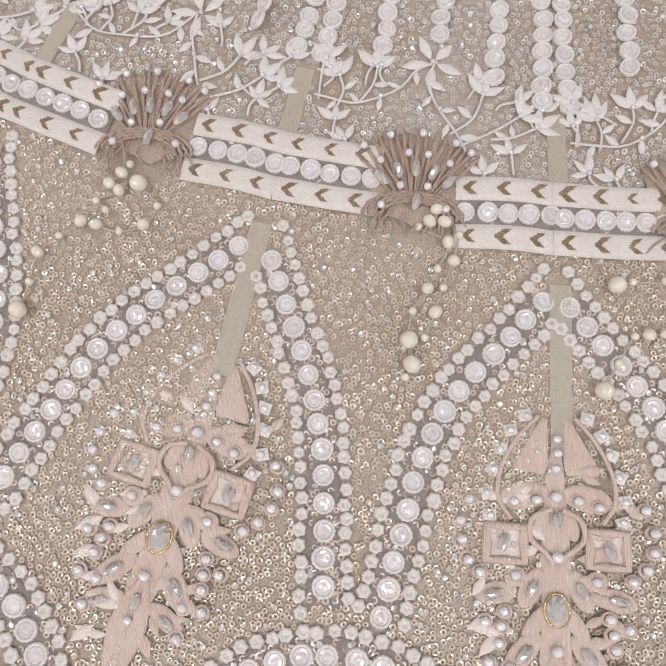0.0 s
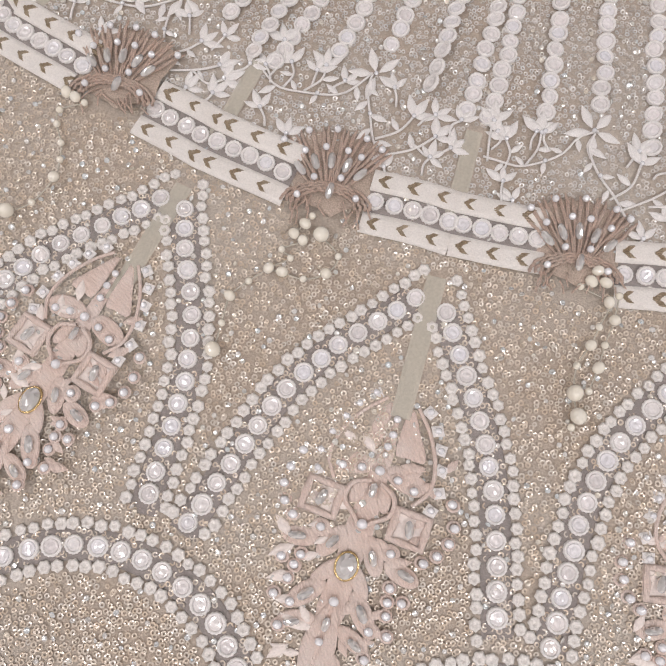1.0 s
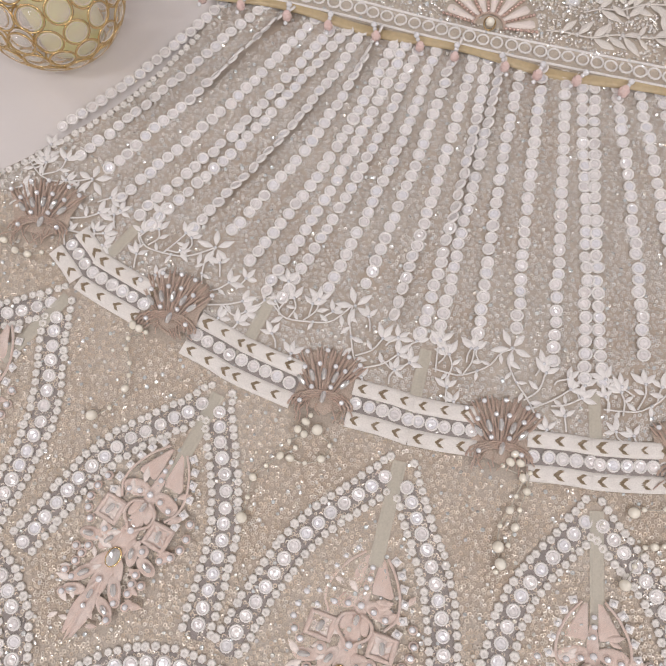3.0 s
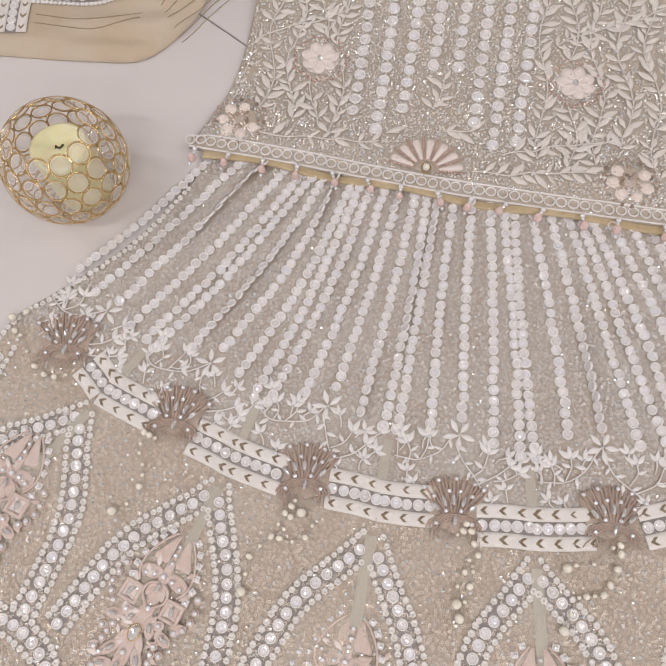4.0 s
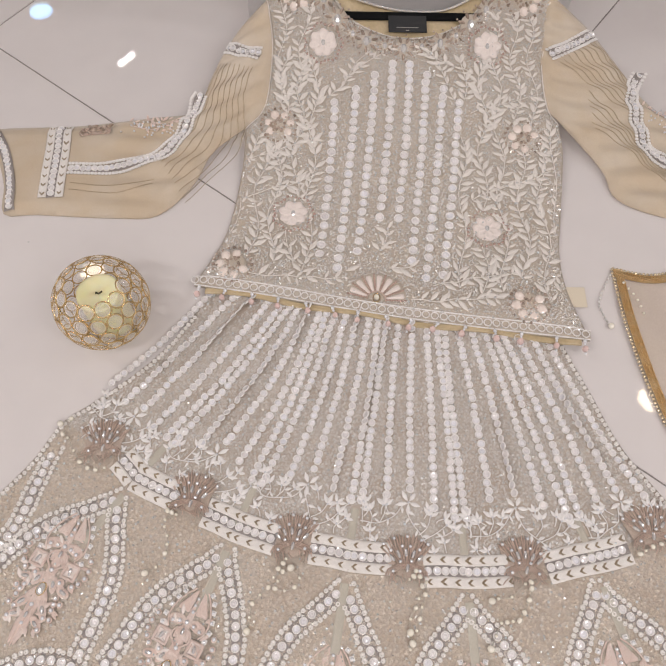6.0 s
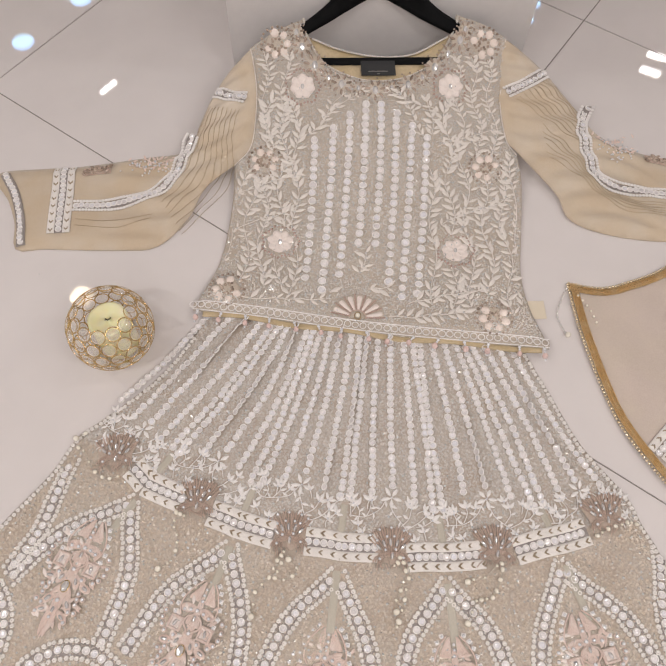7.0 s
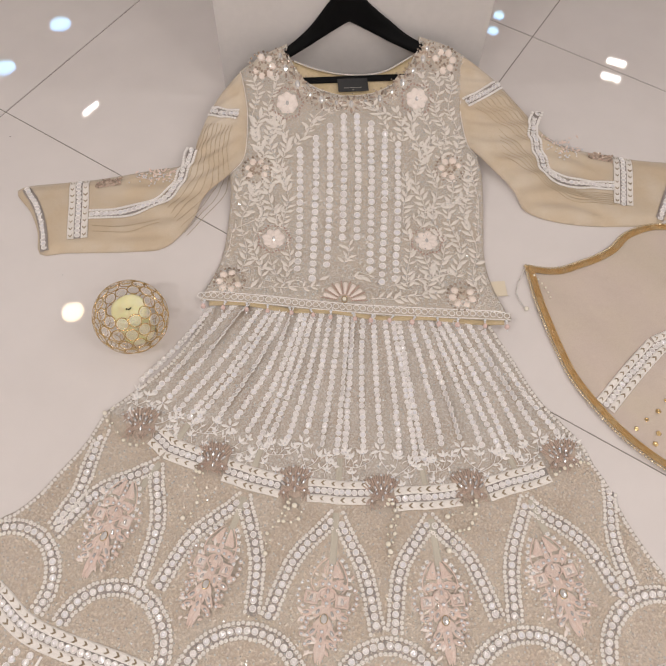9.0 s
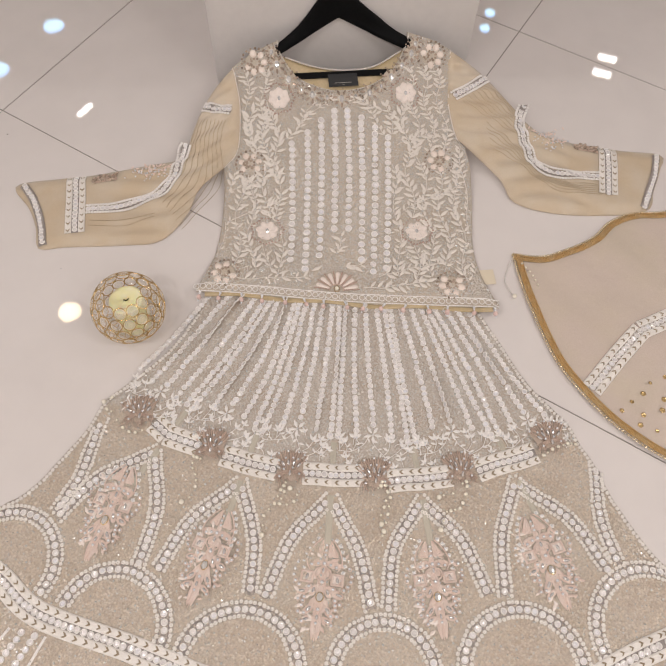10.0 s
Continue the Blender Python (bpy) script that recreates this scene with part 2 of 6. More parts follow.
def t_leaf(ln, w, h=0.0012):
    """Satin-stitched pointed leaf along +y."""
    rows = [(0.0, 0.06), (0.2, 0.62), (0.45, 1.0), (0.7, 0.72), (0.9, 0.26), (1.0, 0.02)]
    v, f = [], []
    for s, q in rows:
        v += [(-w * q / 2, s * ln, 0), (-w * q * 0.28, s * ln, h * q * 0.9), (0, s * ln, h * q * 0.7), (w * q * 0.28, s * ln, h * q * 0.9), (w * q / 2, s * ln, 0)]
    for k in range(len(rows) - 1):
        for i in range(4):
            a = k * 5 + i
            f += [(a, a + 1, a + 6), (a, a + 6, a + 5)]
    return np.array(v), np.array(f, dtype=np.int32)


def t_marquise(ln, w, h):
    n = 10
    def oval(s, z):
        return [(w / 2 * s * math.copysign(abs(math.cos(a)) ** 1.0, math.cos(a)) * abs(math.cos(a)) ** 0.0, ln / 2 * s * math.copysign(abs(math.sin(a)) ** 0.75, math.sin(a)), z) for a in (2 * math.pi * i / n for i in range(n))]
    return rings_mesh([oval(1, 0), oval(1, h * 0.35), oval(0.58, h)], peak=h * 0.4)


def t_gem(rx, ry, h, n=10):
    return rings_mesh([circle(1, 0, n, sx=rx, sy=ry), circle(1, h * 0.45, n, sx=rx, sy=ry), circle(0.62, h, n, ph=math.pi / n, sx=rx, sy=ry)], peak=h * 0.25)


def merged(name, tmpl, mats, places, parent, label="", smooth=True, kind="stuff"):
    """One mesh out of many alike tiny pieces: places is an array of 4 x 4 poses."""
    v, f = tmpl
    m = np.asarray(places, dtype=np.float64)
    if not len(m):
        return None
    vv = np.einsum("nij,kj->nki", m[:, :3, :3], v) + m[:, None, :3, 3]
    ff = f[None] + (np.arange(len(m)) * len(v))[:, None, None]
    return put(name, mesh(name, vv.reshape(-1, 3), ff.reshape(-1, 3), mats, smooth), parent, label, kind=kind)


def places(x, y, z, rot=None, tilt=0.0, size=None, rng=None):
    """Poses for many pieces: turned about z, tilted at random by up to tilt radians."""
    x, y, z = (np.asarray(a, dtype=np.float64) for a in (x, y, z))
    n = len(x)
    rng = rng or np.random.default_rng(5)
    rot = rng.uniform(0, 2 * np.pi, n) if rot is None else np.asarray(rot, dtype=np.float64)
    ax, ay = rng.normal(0, tilt, n) if tilt else np.zeros(n), rng.normal(0, tilt, n) if tilt else np.zeros(n)
    s = np.ones(n) if size is None else np.asarray(size)
    c, sn = np.cos(rot), np.sin(rot)
    r = np.zeros((n, 4, 4))
    r[:, 0, 0], r[:, 0, 1], r[:, 1, 0], r[:, 1, 1], r[:, 2, 2], r[:, 3, 3] = c, -sn, sn, c, 1, 1
    t = np.zeros((n, 4, 4))
    t[:, 0, 0], t[:, 0, 2], t[:, 2, 0], t[:, 2, 2], t[:, 3, 3] = np.cos(ay), np.sin(ay), -np.sin(ay), np.cos(ay), 1
    t[:, 1, 1] = 1
    u = np.zeros((n, 4, 4))
    u[:, 0, 0], u[:, 3, 3] = 1, 1
    u[:, 1, 1], u[:, 1, 2], u[:, 2, 1], u[:, 2, 2] = np.cos(ax), -np.sin(ax), np.sin(ax), np.cos(ax)
    m = t @ u @ r
    m[:, :3, :3] *= s[:, None, None]
    m[:, 0, 3], m[:, 1, 3], m[:, 2, 3] = x, y, z
    return m


def mats4(m):
    return [Matrix(a.tolist()) for a in m]


def bezier(pts, n):
    """Smooth curve through the points (Catmull-Rom), n samples, evenly spaced."""
    p = np.asarray(pts, dtype=np.float64)
    if len(p) == 2:
        p = np.array([p[0], (p[0] + p[1]) / 2, p[1]])
    q = np.vstack([2 * p[0] - p[1], p, 2 * p[-1] - p[-2]])
    out = []
    for i in range(1, len(q) - 2):
        for t in np.linspace(0, 1, 24, endpoint=False):
            a, b, c, d = q[i - 1], q[i], q[i + 1], q[i + 2]
            out.append(0.5 * (2 * b + (c - a) * t + (2 * a - 5 * b + 4 * c - d) * t ** 2 + (3 * b - a - 3 * c + d) * t ** 3))
    out.append(p[-1])
    out = np.array(out)
    s = np.r_[0, np.cumsum(np.linalg.norm(np.diff(out, axis=0), axis=1))]
    want = np.linspace(0, s[-1], n)
    return np.stack([np.interp(want, s, out[:, k]) for k in range(out.shape[1])], 1)


def length(p):
    p = np.asarray(p)
    return float(np.linalg.norm(np.diff(p, axis=0), axis=1).sum())


def along(pts, step, start=0.0, stop=None):
    """Points every step metres on the smooth curve, and the heading there."""
    c = bezier(pts, 200)
    s = np.r_[0, np.cumsum(np.linalg.norm(np.diff(c, axis=0), axis=1))]
    w = np.arange(start, (stop if stop is not None else s[-1]) + 1e-9, step)
    x, y = np.interp(w, s, c[:, 0]), np.interp(w, s, c[:, 1])
    gx, gy = np.gradient(c[:, 0], s), np.gradient(c[:, 1], s)
    return x, y, np.arctan2(np.interp(w, s, gy), np.interp(w, s, gx))


def offset(pts, d, n=60):
    """The curve moved sideways by d (plus: to its left)."""
    c = bezier(pts, n)
    g = np.gradient(c, axis=0)
    g /= np.linalg.norm(g, axis=1)[:, None]
    return np.stack([c[:, 0] - g[:, 1] * d, c[:, 1] + g[:, 0] * d], 1)


def tube(pts, r, n=6, closed=False, taper=None):
    """Verts and triangles of a cord swept along 3D points."""
    p = np.asarray(pts, dtype=np.float64)
    g = np.roll(p, -1, 0) - np.roll(p, 1, 0) if closed else np.gradient(p, axis=0)
    g /= np.linalg.norm(g, axis=1)[:, None] + 1e-12
    up = np.where(np.abs(g[:, 2:3]) > 0.9, np.array([[1.0, 0, 0]]), np.array([[0, 0, 1.0]]))
    a = np.cross(g, up)
    a /= np.linalg.norm(a, axis=1)[:, None] + 1e-12
    b = np.cross(a, g)
    rr = np.full(len(p), r) if taper is None else r * np.asarray(taper)
    ang = 2 * np.pi * np.arange(n) / n
    v = p[:, None] + rr[:, None, None] * (np.cos(ang)[None, :, None] * a[:, None] + np.sin(ang)[None, :, None] * b[:, None])
    f = []
    last = len(p) if closed else len(p) - 1
    for k in range(last):
        k2 = (k + 1) % len(p)
        for i in range(n):
            j = (i + 1) % n
            f += [(k * n + i, k * n + j, k2 * n + j), (k * n + i, k2 * n + j, k2 * n + i)]
    return v.reshape(-1, 3), np.array(f, dtype=np.int32)


def join(parts):
    vs, fs, o = [], [], 0
    for v, f in parts:
        vs.append(v)
        fs.append(f + o)
        o += len(v)
    return np.vstack(vs), np.vstack(fs)


def strip(pts, width, hfun, thick=0.0008, n=None, lift=0.0006):
    """A ribbon with thickness and soft edges that follows the cloth."""
    n = n or max(6, int(length(pts) / 0.004))
    rows = [offset(pts, width * q, n) for q in (-0.5, -0.46, -0.2, 0.2, 0.46, 0.5)]
    hs = (0, thick, thick * 1.15, thick * 1.15, thick, 0)
    v = []
    for r, h in zip(rows, hs):
        z = hfun(r[:, 0], r[:, 1]) + h + lift
        v.append(np.c_[r, z])
    v = np.vstack(v)
    f = []
    for k in range(5):
        for i in range(n - 1):
            a = k * n + i
            f += [(a, a + 1, a + n + 1), (a, a + n + 1, a + n)]
    return v, np.array(f, dtype=np.int32)


def edge_distance(x, y, poly):
    """Distance to the outline and whether the point is inside it."""
    x, y = np.asarray(x, dtype=np.float64), np.asarray(y, dtype=np.float64)
    d = np.full(x.shape, 9.0)
    inside = np.zeros(x.shape, dtype=bool)
    for a, b in zip(poly, np.roll(poly, -1, 0)):
        e = b - a
        t = np.clip(((x - a[0]) * e[0] + (y - a[1]) * e[1]) / (e @ e + 1e-15), 0, 1)
        d = np.minimum(d, np.hypot(x - a[0] - t * e[0], y - a[1] - t * e[1]))
        if a[1] != b[1]:
            cross = (a[1] > y) != (b[1] > y)
            inside ^= cross & (x < (b[0] - a[0]) * (y - a[1]) / (b[1] - a[1]) + a[0])
    return d, inside


def smooth01(t):
    t = np.clip(t, 0, 1)
    return t * t * (3 - 2 * t)


def sheet(name, poly, hfun, step, mat, parent, label="", thick=0.002):
    """A piece of cloth: a triangulated outline with inner points, heights from hfun, with thickness."""
    from mathutils import geometry
    poly = np.asarray(poly)
    lo, hi = poly.min(0), poly.max(0)
    gx, gy = np.meshgrid(np.arange(lo[0], hi[0], step), np.arange(lo[1], hi[1], step * 0.87))
    gx[1::2] += step / 2
    gx, gy = gx.ravel(), gy.ravel()
    d, ins = edge_distance(gx, gy, poly)
    keep = ins & (d > step * 0.45)
    pts = np.vstack([poly, np.c_[gx[keep], gy[keep]]])
    n = len(poly)
    edges = [(i, (i + 1) % n) for i in range(n)]
    co, ed, fa, *_ = geometry.delaunay_2d_cdt([Vector(p) for p in pts], edges, [], 1, 1e-6)
    co = np.array([tuple(c) for c in co])
    fa = np.array([f for f in fa if len(f) == 3], dtype=np.int32)
    z = hfun(co[:, 0], co[:, 1])
    area = (co[fa[:, 1], 0] - co[fa[:, 0], 0]) * (co[fa[:, 2], 1] - co[fa[:, 0], 1]) - (co[fa[:, 1], 1] - co[fa[:, 0], 1]) * (co[fa[:, 2], 0] - co[fa[:, 0], 0])
    fa[area < 0] = fa[area < 0][:, ::-1]
    k = len(co)
    low = np.maximum(z - thick, 0.0006)
    v = np.vstack([np.c_[co, z], np.c_[co, low]])
    count = {}
    for f in fa:
        for a, b in ((f[0], f[1]), (f[1], f[2]), (f[2], f[0])):
            count[(a, b)] = 1
    rim = [(a, b) for a, b in count if (b, a) not in count]
    side = [(b, a, a + k) for a, b in rim] + [(b, a + k, b + k) for a, b in rim]
    f = np.vstack([fa, fa[:, ::-1] + k, np.array(side, dtype=np.int32)])
    return put(name, mesh(name, v, f, mat), parent, label)


def scatter(poly, gap, rng, jitter=0.45, drop=0.1, margin=0.002):
    lo, hi = poly.min(0), poly.max(0)
    gx, gy = np.meshgrid(np.arange(lo[0], hi[0], gap), np.arange(lo[1], hi[1], gap * 0.87))
    gx[1::2] += gap / 2
    x, y = gx.ravel(), gy.ravel()
    x, y = x + rng.uniform(-jitter, jitter, len(x)) * gap, y + rng.uniform(-jitter, jitter, len(y)) * gap
    d, ins = edge_distance(x, y, poly)
    k = ins & (d > margin) & (rng.random(len(x)) > drop)
    return x[k], y[k]


def pieces(name, tmpl, mat, m, parent, near, limit=300, stuff_name=None, label="", smooth=True, child=None):
    """Alike pieces: those inside near(x, y) one by one as parts, up to the limit, the rest joined."""
    m = np.asarray(m)
    ok = np.array([bool(near(a[0, 3], a[1, 3])) for a in m])
    idx = np.flatnonzero(ok)[:limit]
    me = mesh(name, tmpl[0], tmpl[1], mat, smooth)
    cm = mesh(child[0], child[1][0], child[1][1], child[2], child[4]) if child else None
    for i in idx:
        ob = put(name, me, parent, label, Matrix(m[i].tolist()))
        if child:
            put(child[0], cm, ob)
    rest = np.setdiff1d(np.arange(len(m)), idx)
    merged(stuff_name or name, tmpl, mat, m[rest], parent, label, smooth)
    if child:
        merged(child[0], child[1], child[3], m[rest], parent, "", child[4])


# ---------------------------------------------------------------- room
TILE, GROUT = 0.80, 0.0022
PILLAR_X0, PILLAR_X1, PILLAR_Y = -0.1435, 0.374, 1.038
TILE_TURN = radians(-36.5)
TILE_AT = (-0.589, 1.018)
RX0, RX1, RY0, RY1 = -4.0, 4.5, -3.5, 6.5


def box(lo, hi, bevel=0.0):
    bm = bmesh.new()
    bmesh.ops.create_cube(bm, size=1.0)
    for v in bm.verts:
        v.co = Vector([(lo[i] + hi[i]) / 2 + v.co[i] * (hi[i] - lo[i]) for i in range(3)])
    if bevel:
        bmesh.ops.bevel(bm, geom=bm.edges[:], offset=bevel, segments=2, affect="EDGES")
    return bm


def bm_mesh(name, bm, mat, smooth=False):
    me = bpy.data.meshes.new(name)
    bm.to_mesh(me)
    bm.free()
    me.materials.append(mat)
    me.polygons.foreach_set("use_smooth", np.full(len(me.polygons), smooth))
    return me


def lamp(kind, x, y, mat, r=0.075, ln=0.2, turn=0.0, power=6.0, colour=(1, 0.94, 0.86)):
    """A recessed ceiling lamp, seen or added: trim ring or frame, glowing diffuser, and its light."""
    t = thing("ceiling_lamp", "recessed ceiling lamp with a bright diffuser, small or an added large panel", "lamp", (x, y, ROOM_H), group="ceiling lamps")
    t.rotation_euler = (0, 0, turn)
    if kind == "round":
        put("trim_ring", mesh("trim_ring", *rings_mesh([circle(r * 1.25, 0, 28), circle(r * 1.25, -0.006, 28), circle(r, -0.008, 28), circle(r, 0, 28)], cap_top=False), M_wall), t)
        put("diffuser", mesh("diffuser", *rings_mesh([circle(r, -0.005, 28), circle(r * 0.5, -0.0055, 28)]), mat), t)
    else:
        put("frame", bm_mesh("frame", box((-ln / 2 - 0.015, -r / 2 - 0.015, -0.006), (ln / 2 + 0.015, r / 2 + 0.015, 0.0), 0.002), M_wall), t)
        put("diffuser", bm_mesh("diffuser", box((-ln / 2, -r / 2, -0.01), (ln / 2, r / 2, -0.006)), mat), t)
    li = bpy.data.lights.new("lamp_light", "AREA")
    li.shape, li.size, li.energy, li.color = "DISK" if kind == "round" else "RECTANGLE", 1.9 * r if kind == "round" else ln, power, colour
    li.size_y = r
    ob = new("lamp_light", li)
    ob.location, ob.rotation_euler = (x, y, ROOM_H - 0.03), (0, 0, turn)
    return t


COOLC, WARMC, NEUTC = (0.35, 0.72, 1.0), (1.0, 0.84, 0.66), (0.96, 0.95, 0.985)
for x, y, k in ((-1.79, 4.83, "c"), (-2.15, 4.35, "c"), (-1.41, 2.16, "w"), (-0.62, 3.2, "w"), (1.73, 1.42, "w"), (1.73, 4.75, "s"), (1.65, 4.57, "s")):
    lamp("round", x, y, M_cool if k in "cs" else M_warm, 0.045 if k == "s" else 0.082 if k == "c" else 0.070, power=LAMP_W * (0.5 if k == "s" else 1), colour=COOLC if k in "cs" else WARMC)
for x, y, turn in ((-1.46, 3.88, 0.9), (2.55, 4.16, -0.45), (2.46, 4.0, -0.45)):
    lamp("tube", x, y, M_tube, 0.028 if x < 0 else 0.055, 0.14, turn, power=LAMP_W, colour=NEUTC)
# five large panels added outside the view to give most of the soft light
for x, y in ((-1.3, -0.9), (1.4, -0.9), (0.1, -2.2), (-2.6, 1.0), (3.0, 0.6)):
    lamp("tube", x, y, M_added_panel, 0.28, 1.15, 0.0, power=ADDED_PANEL_W, colour=NEUTC)

for nm, lo, hi, mt in (("wall_north", (RX0, RY1, 0), (RX1, RY1 + 0.12, ROOM_H), M_wall), ("wall_south", (RX0, RY0 - 0.12, 0), (RX1, RY0, ROOM_H), M_wall),
                       ("wall_west", (RX0 - 0.12, RY0 - 0.12, 0), (RX0, RY1 + 0.12, ROOM_H), M_wall), ("wall_east", (RX1, RY0 - 0.12, 0), (RX1 + 0.12, RY1 + 0.12, ROOM_H), M_wall),
                       ("ceiling", (RX0 - 0.12, RY0 - 0.12, ROOM_H), (RX1 + 0.12, RY1 + 0.12, ROOM_H + 0.1), M_ceil),
                       ("pillar", (PILLAR_X0, PILLAR_Y, 0.0004), (PILLAR_X1, PILLAR_Y + 0.45, ROOM_H - 0.002), M_pillar)):
    tagged(put(nm, bm_mesh(nm, box(lo, hi, 0.003 if nm == "pillar" else 0.0), mt)), label={"wall": "plain off-white painted shop wall", "ceil": "plain white painted shop ceiling", "pill": "smooth grey painted pillar that the blouse leans on"}[nm[:4]], kind="structure")

floor = tagged(put("floor", bm_mesh("floor", box((RX0 - 0.1, RY0 - 0.1, -0.08), (RX1 + 0.1, RY1 + 0.1, -0.0012)), M_grout)), label="glossy pale porcelain tile floor with thin grey joints", kind="structure")
bmt = box((GROUT / 2, GROUT / 2, -0.009), (TILE - GROUT / 2, TILE - GROUT / 2, 0.0), 0.0005)
tile_me = bm_mesh("tile", bmt, M_tile)
tm = Matrix.Translation((*TILE_AT, 0)) @ Matrix.Rotation(TILE_TURN, 4, "Z")
for i in range(-10, 12):
    for j in range(-10, 12):
        m = tm @ Matrix.Translation((i * TILE, j * TILE, 0))
        c = m @ Vector((TILE / 2, TILE / 2, 0))
        if RX0 - 0.5 < c.x < RX1 + 0.5 and RY0 - 0.5 < c.y < RY1 + 0.5:
            put("tile", tile_me, floor, "", m)

# ---------------------------------------------------------------- the skirt
rng = np.random.default_rng(11)
skirt = thing("embroidered_skirt", "champagne sequinned bridal skirt with mirror work, spread on the floor", "skirt")
SK_LEFT = [(-0.150, 0.575), (-0.185, 0.499), (-0.232, 0.433), (-0.298, 0.375), (-0.332, 0.348), (-0.359, 0.299), (-0.391, 0.259), (-0.420, 0.224), (-0.448, 0.201), (-0.472, 0.190), (-0.56, 0.135), (-0.68, 0.03), (-0.72, -0.03)]
SK_RIGHT = [(0.60, -0.17), (0.55, -0.06), (0.500, 0.020), (0.481, 0.049), (0.450, 0.121), (0.434, 0.182), (0.420, 0.215), (0.409, 0.250), (0.360, 0.325), (0.331, 0.399), (0.306, 0.463), (0.285, 0.54)]
SK_HEM = [(-0.72, -0.03), (-0.5, -0.22), (-0.2, -0.34), (0.1, -0.37), (0.4, -0.3), (0.60, -0.17)]
SKIRT = np.vstack([bezier(SK_LEFT, 60)[:-1], bezier(SK_HEM, 60)[:-1], bezier(SK_RIGHT, 60), bezier([(0.285, 0.54), (0.07, 0.585), (-0.150, 0.575)], 30)[1:-1]])
# seams: from the waist to the point of the arch
SEAMS = [((-0.165, 0.525), (-0.345, 0.322)), ((-0.071, 0.500), (-0.236, 0.265)), ((-0.005, 0.492), (-0.112, 0.205)), ((0.066, 0.486), (0.021, 0.173)),
         ((0.144, 0.477), (0.157, 0.155)), ((0.226, 0.456), (0.307, 0.173)), ((0.310, 0.452), (0.438, 0.190))]
SEAMS = [(np.array(a), np.array(b)) for a, b in SEAMS]


def h_skirt(x, y):
    x, y = np.asarray(x, dtype=np.float64), np.asarray(y, dtype=np.float64)
    d, _ = edge_distance(x, y, SKIRT)
    h = 0.0028 + 0.0065 * smooth01(d / 0.03)
    a = np.arctan2(x - 0.09, 0.78 - y)
    r = np.hypot(x - 0.09, 0.78 - y)
    w = 0.0017 * np.sin(a * 31 + 1.5 * np.sin(r * 18)) * smooth01((r - 0.25) / 0.2)
    w += 0.0009 * np.sin(x * 47 + 3 * y) * np.sin(y * 41 - 2 * x + 0.7)
    w += 0.0028 * np.exp(-((a + 1.02 - 0.25 * (r - 0.5)) / 0.035) ** 2) * smooth01((r - 0.3) / 0.15)
    return h + w * smooth01(d / 0.02)


sheet("sequinned_cloth", SKIRT, h_skirt, 0.0075, M_net, skirt, "champagne net cloth over a beige lining")


def near_skirt(x, y):
    return -0.12 < x < 0.22 and 0.0 < y < 0.33


# ribbon band with arrow marks, run between the seams
def chevron(s):
    """A small arrow mark of slanted gold stitches, pointing along +x."""
    v, f = [], []
    for i in range(13):
        y = 0.5 - i / 12
        jag = 0.07 * (i % 2) - 0.05 * ((i * 5) % 3 == 0)
        front = 0.58 - 1.15 * abs(y) + jag
        back = front - 0.50 - 0.06 * (i % 3 == 1)
        h = 0.0009 if i % 2 else 0.0004
        v += [(back * s, y * s, 0), ((back + 0.07) * s, y * s, h), ((front - 0.07) * s, y * s, h), (front * s, y * s, 0)]
    for i in range(12):
        for k in range(3):
            a = i * 4 + k
            f += [(a, a + 4, a + 5), (a, a + 5, a + 1)]
    return np.array(v), np.array(f, dtype=np.int32)


T_CHEV = chevron(0.0068)
T_RING, T_GLASS = t_ring(0.0049, 0.0034, 0.0017, 30), t_dome(0.0037, 0.0010, 9, 0.0004)
T_SRING, T_SGLASS = t_ring(0.0050, 0.0034, 0.0018, 26), t_dome(0.0037, 0.0009, 9, 0.0004)
T_BRING, T_BGLASS = t_ring(0.0064, 0.0045, 0.0020, 26), t_dome(0.0047, 0.0012, 9, 0.0005)
T_HRING = t_ring(0.0056, 0.0041, 0.0015, 22)
T_DAISY = t_daisy(0.0030, 0.0015)
mirrors, small_mirrors, daisies, chevs = [], [], [], []
taken = []   # places where no sequin is sewn: x, y, radius



def mirror_line(pts, step, hfun, store, start=0.0, tilt=0.06, wob=0.0003, lift=0.0006, fold=0.0):
    x, y, a = along(pts, step, start)
    taken.append(np.c_[x, y, np.full(len(x), 0.0052)])
    x, y = x + rng.normal(0, wob, len(x)), y + rng.normal(0, wob, len(x))
    m = places(x, y, hfun(x, y) + lift, a + rng.normal(0, 0.5, len(x)), tilt, rng.normal(1, 0.03, len(x)), rng)
    if fold:
        # the row lies on the flank of a soft crease: the pieces lean over about the row's own line
        ph = rng.uniform(0, 6.28)
        for i in range(len(x)):
            w = fold * max(0.0, math.sin(0.16 * i + ph)) ** 1.2
            m[i, :3, :3] = np.array(Matrix.Rotation(w, 3, Vector((math.cos(a[i]), math.sin(a[i]), 0)))) @ m[i, :3, :3]
            m[i, 2, 3] += 0.0042 * abs(math.sin(w))
    store.append(m)


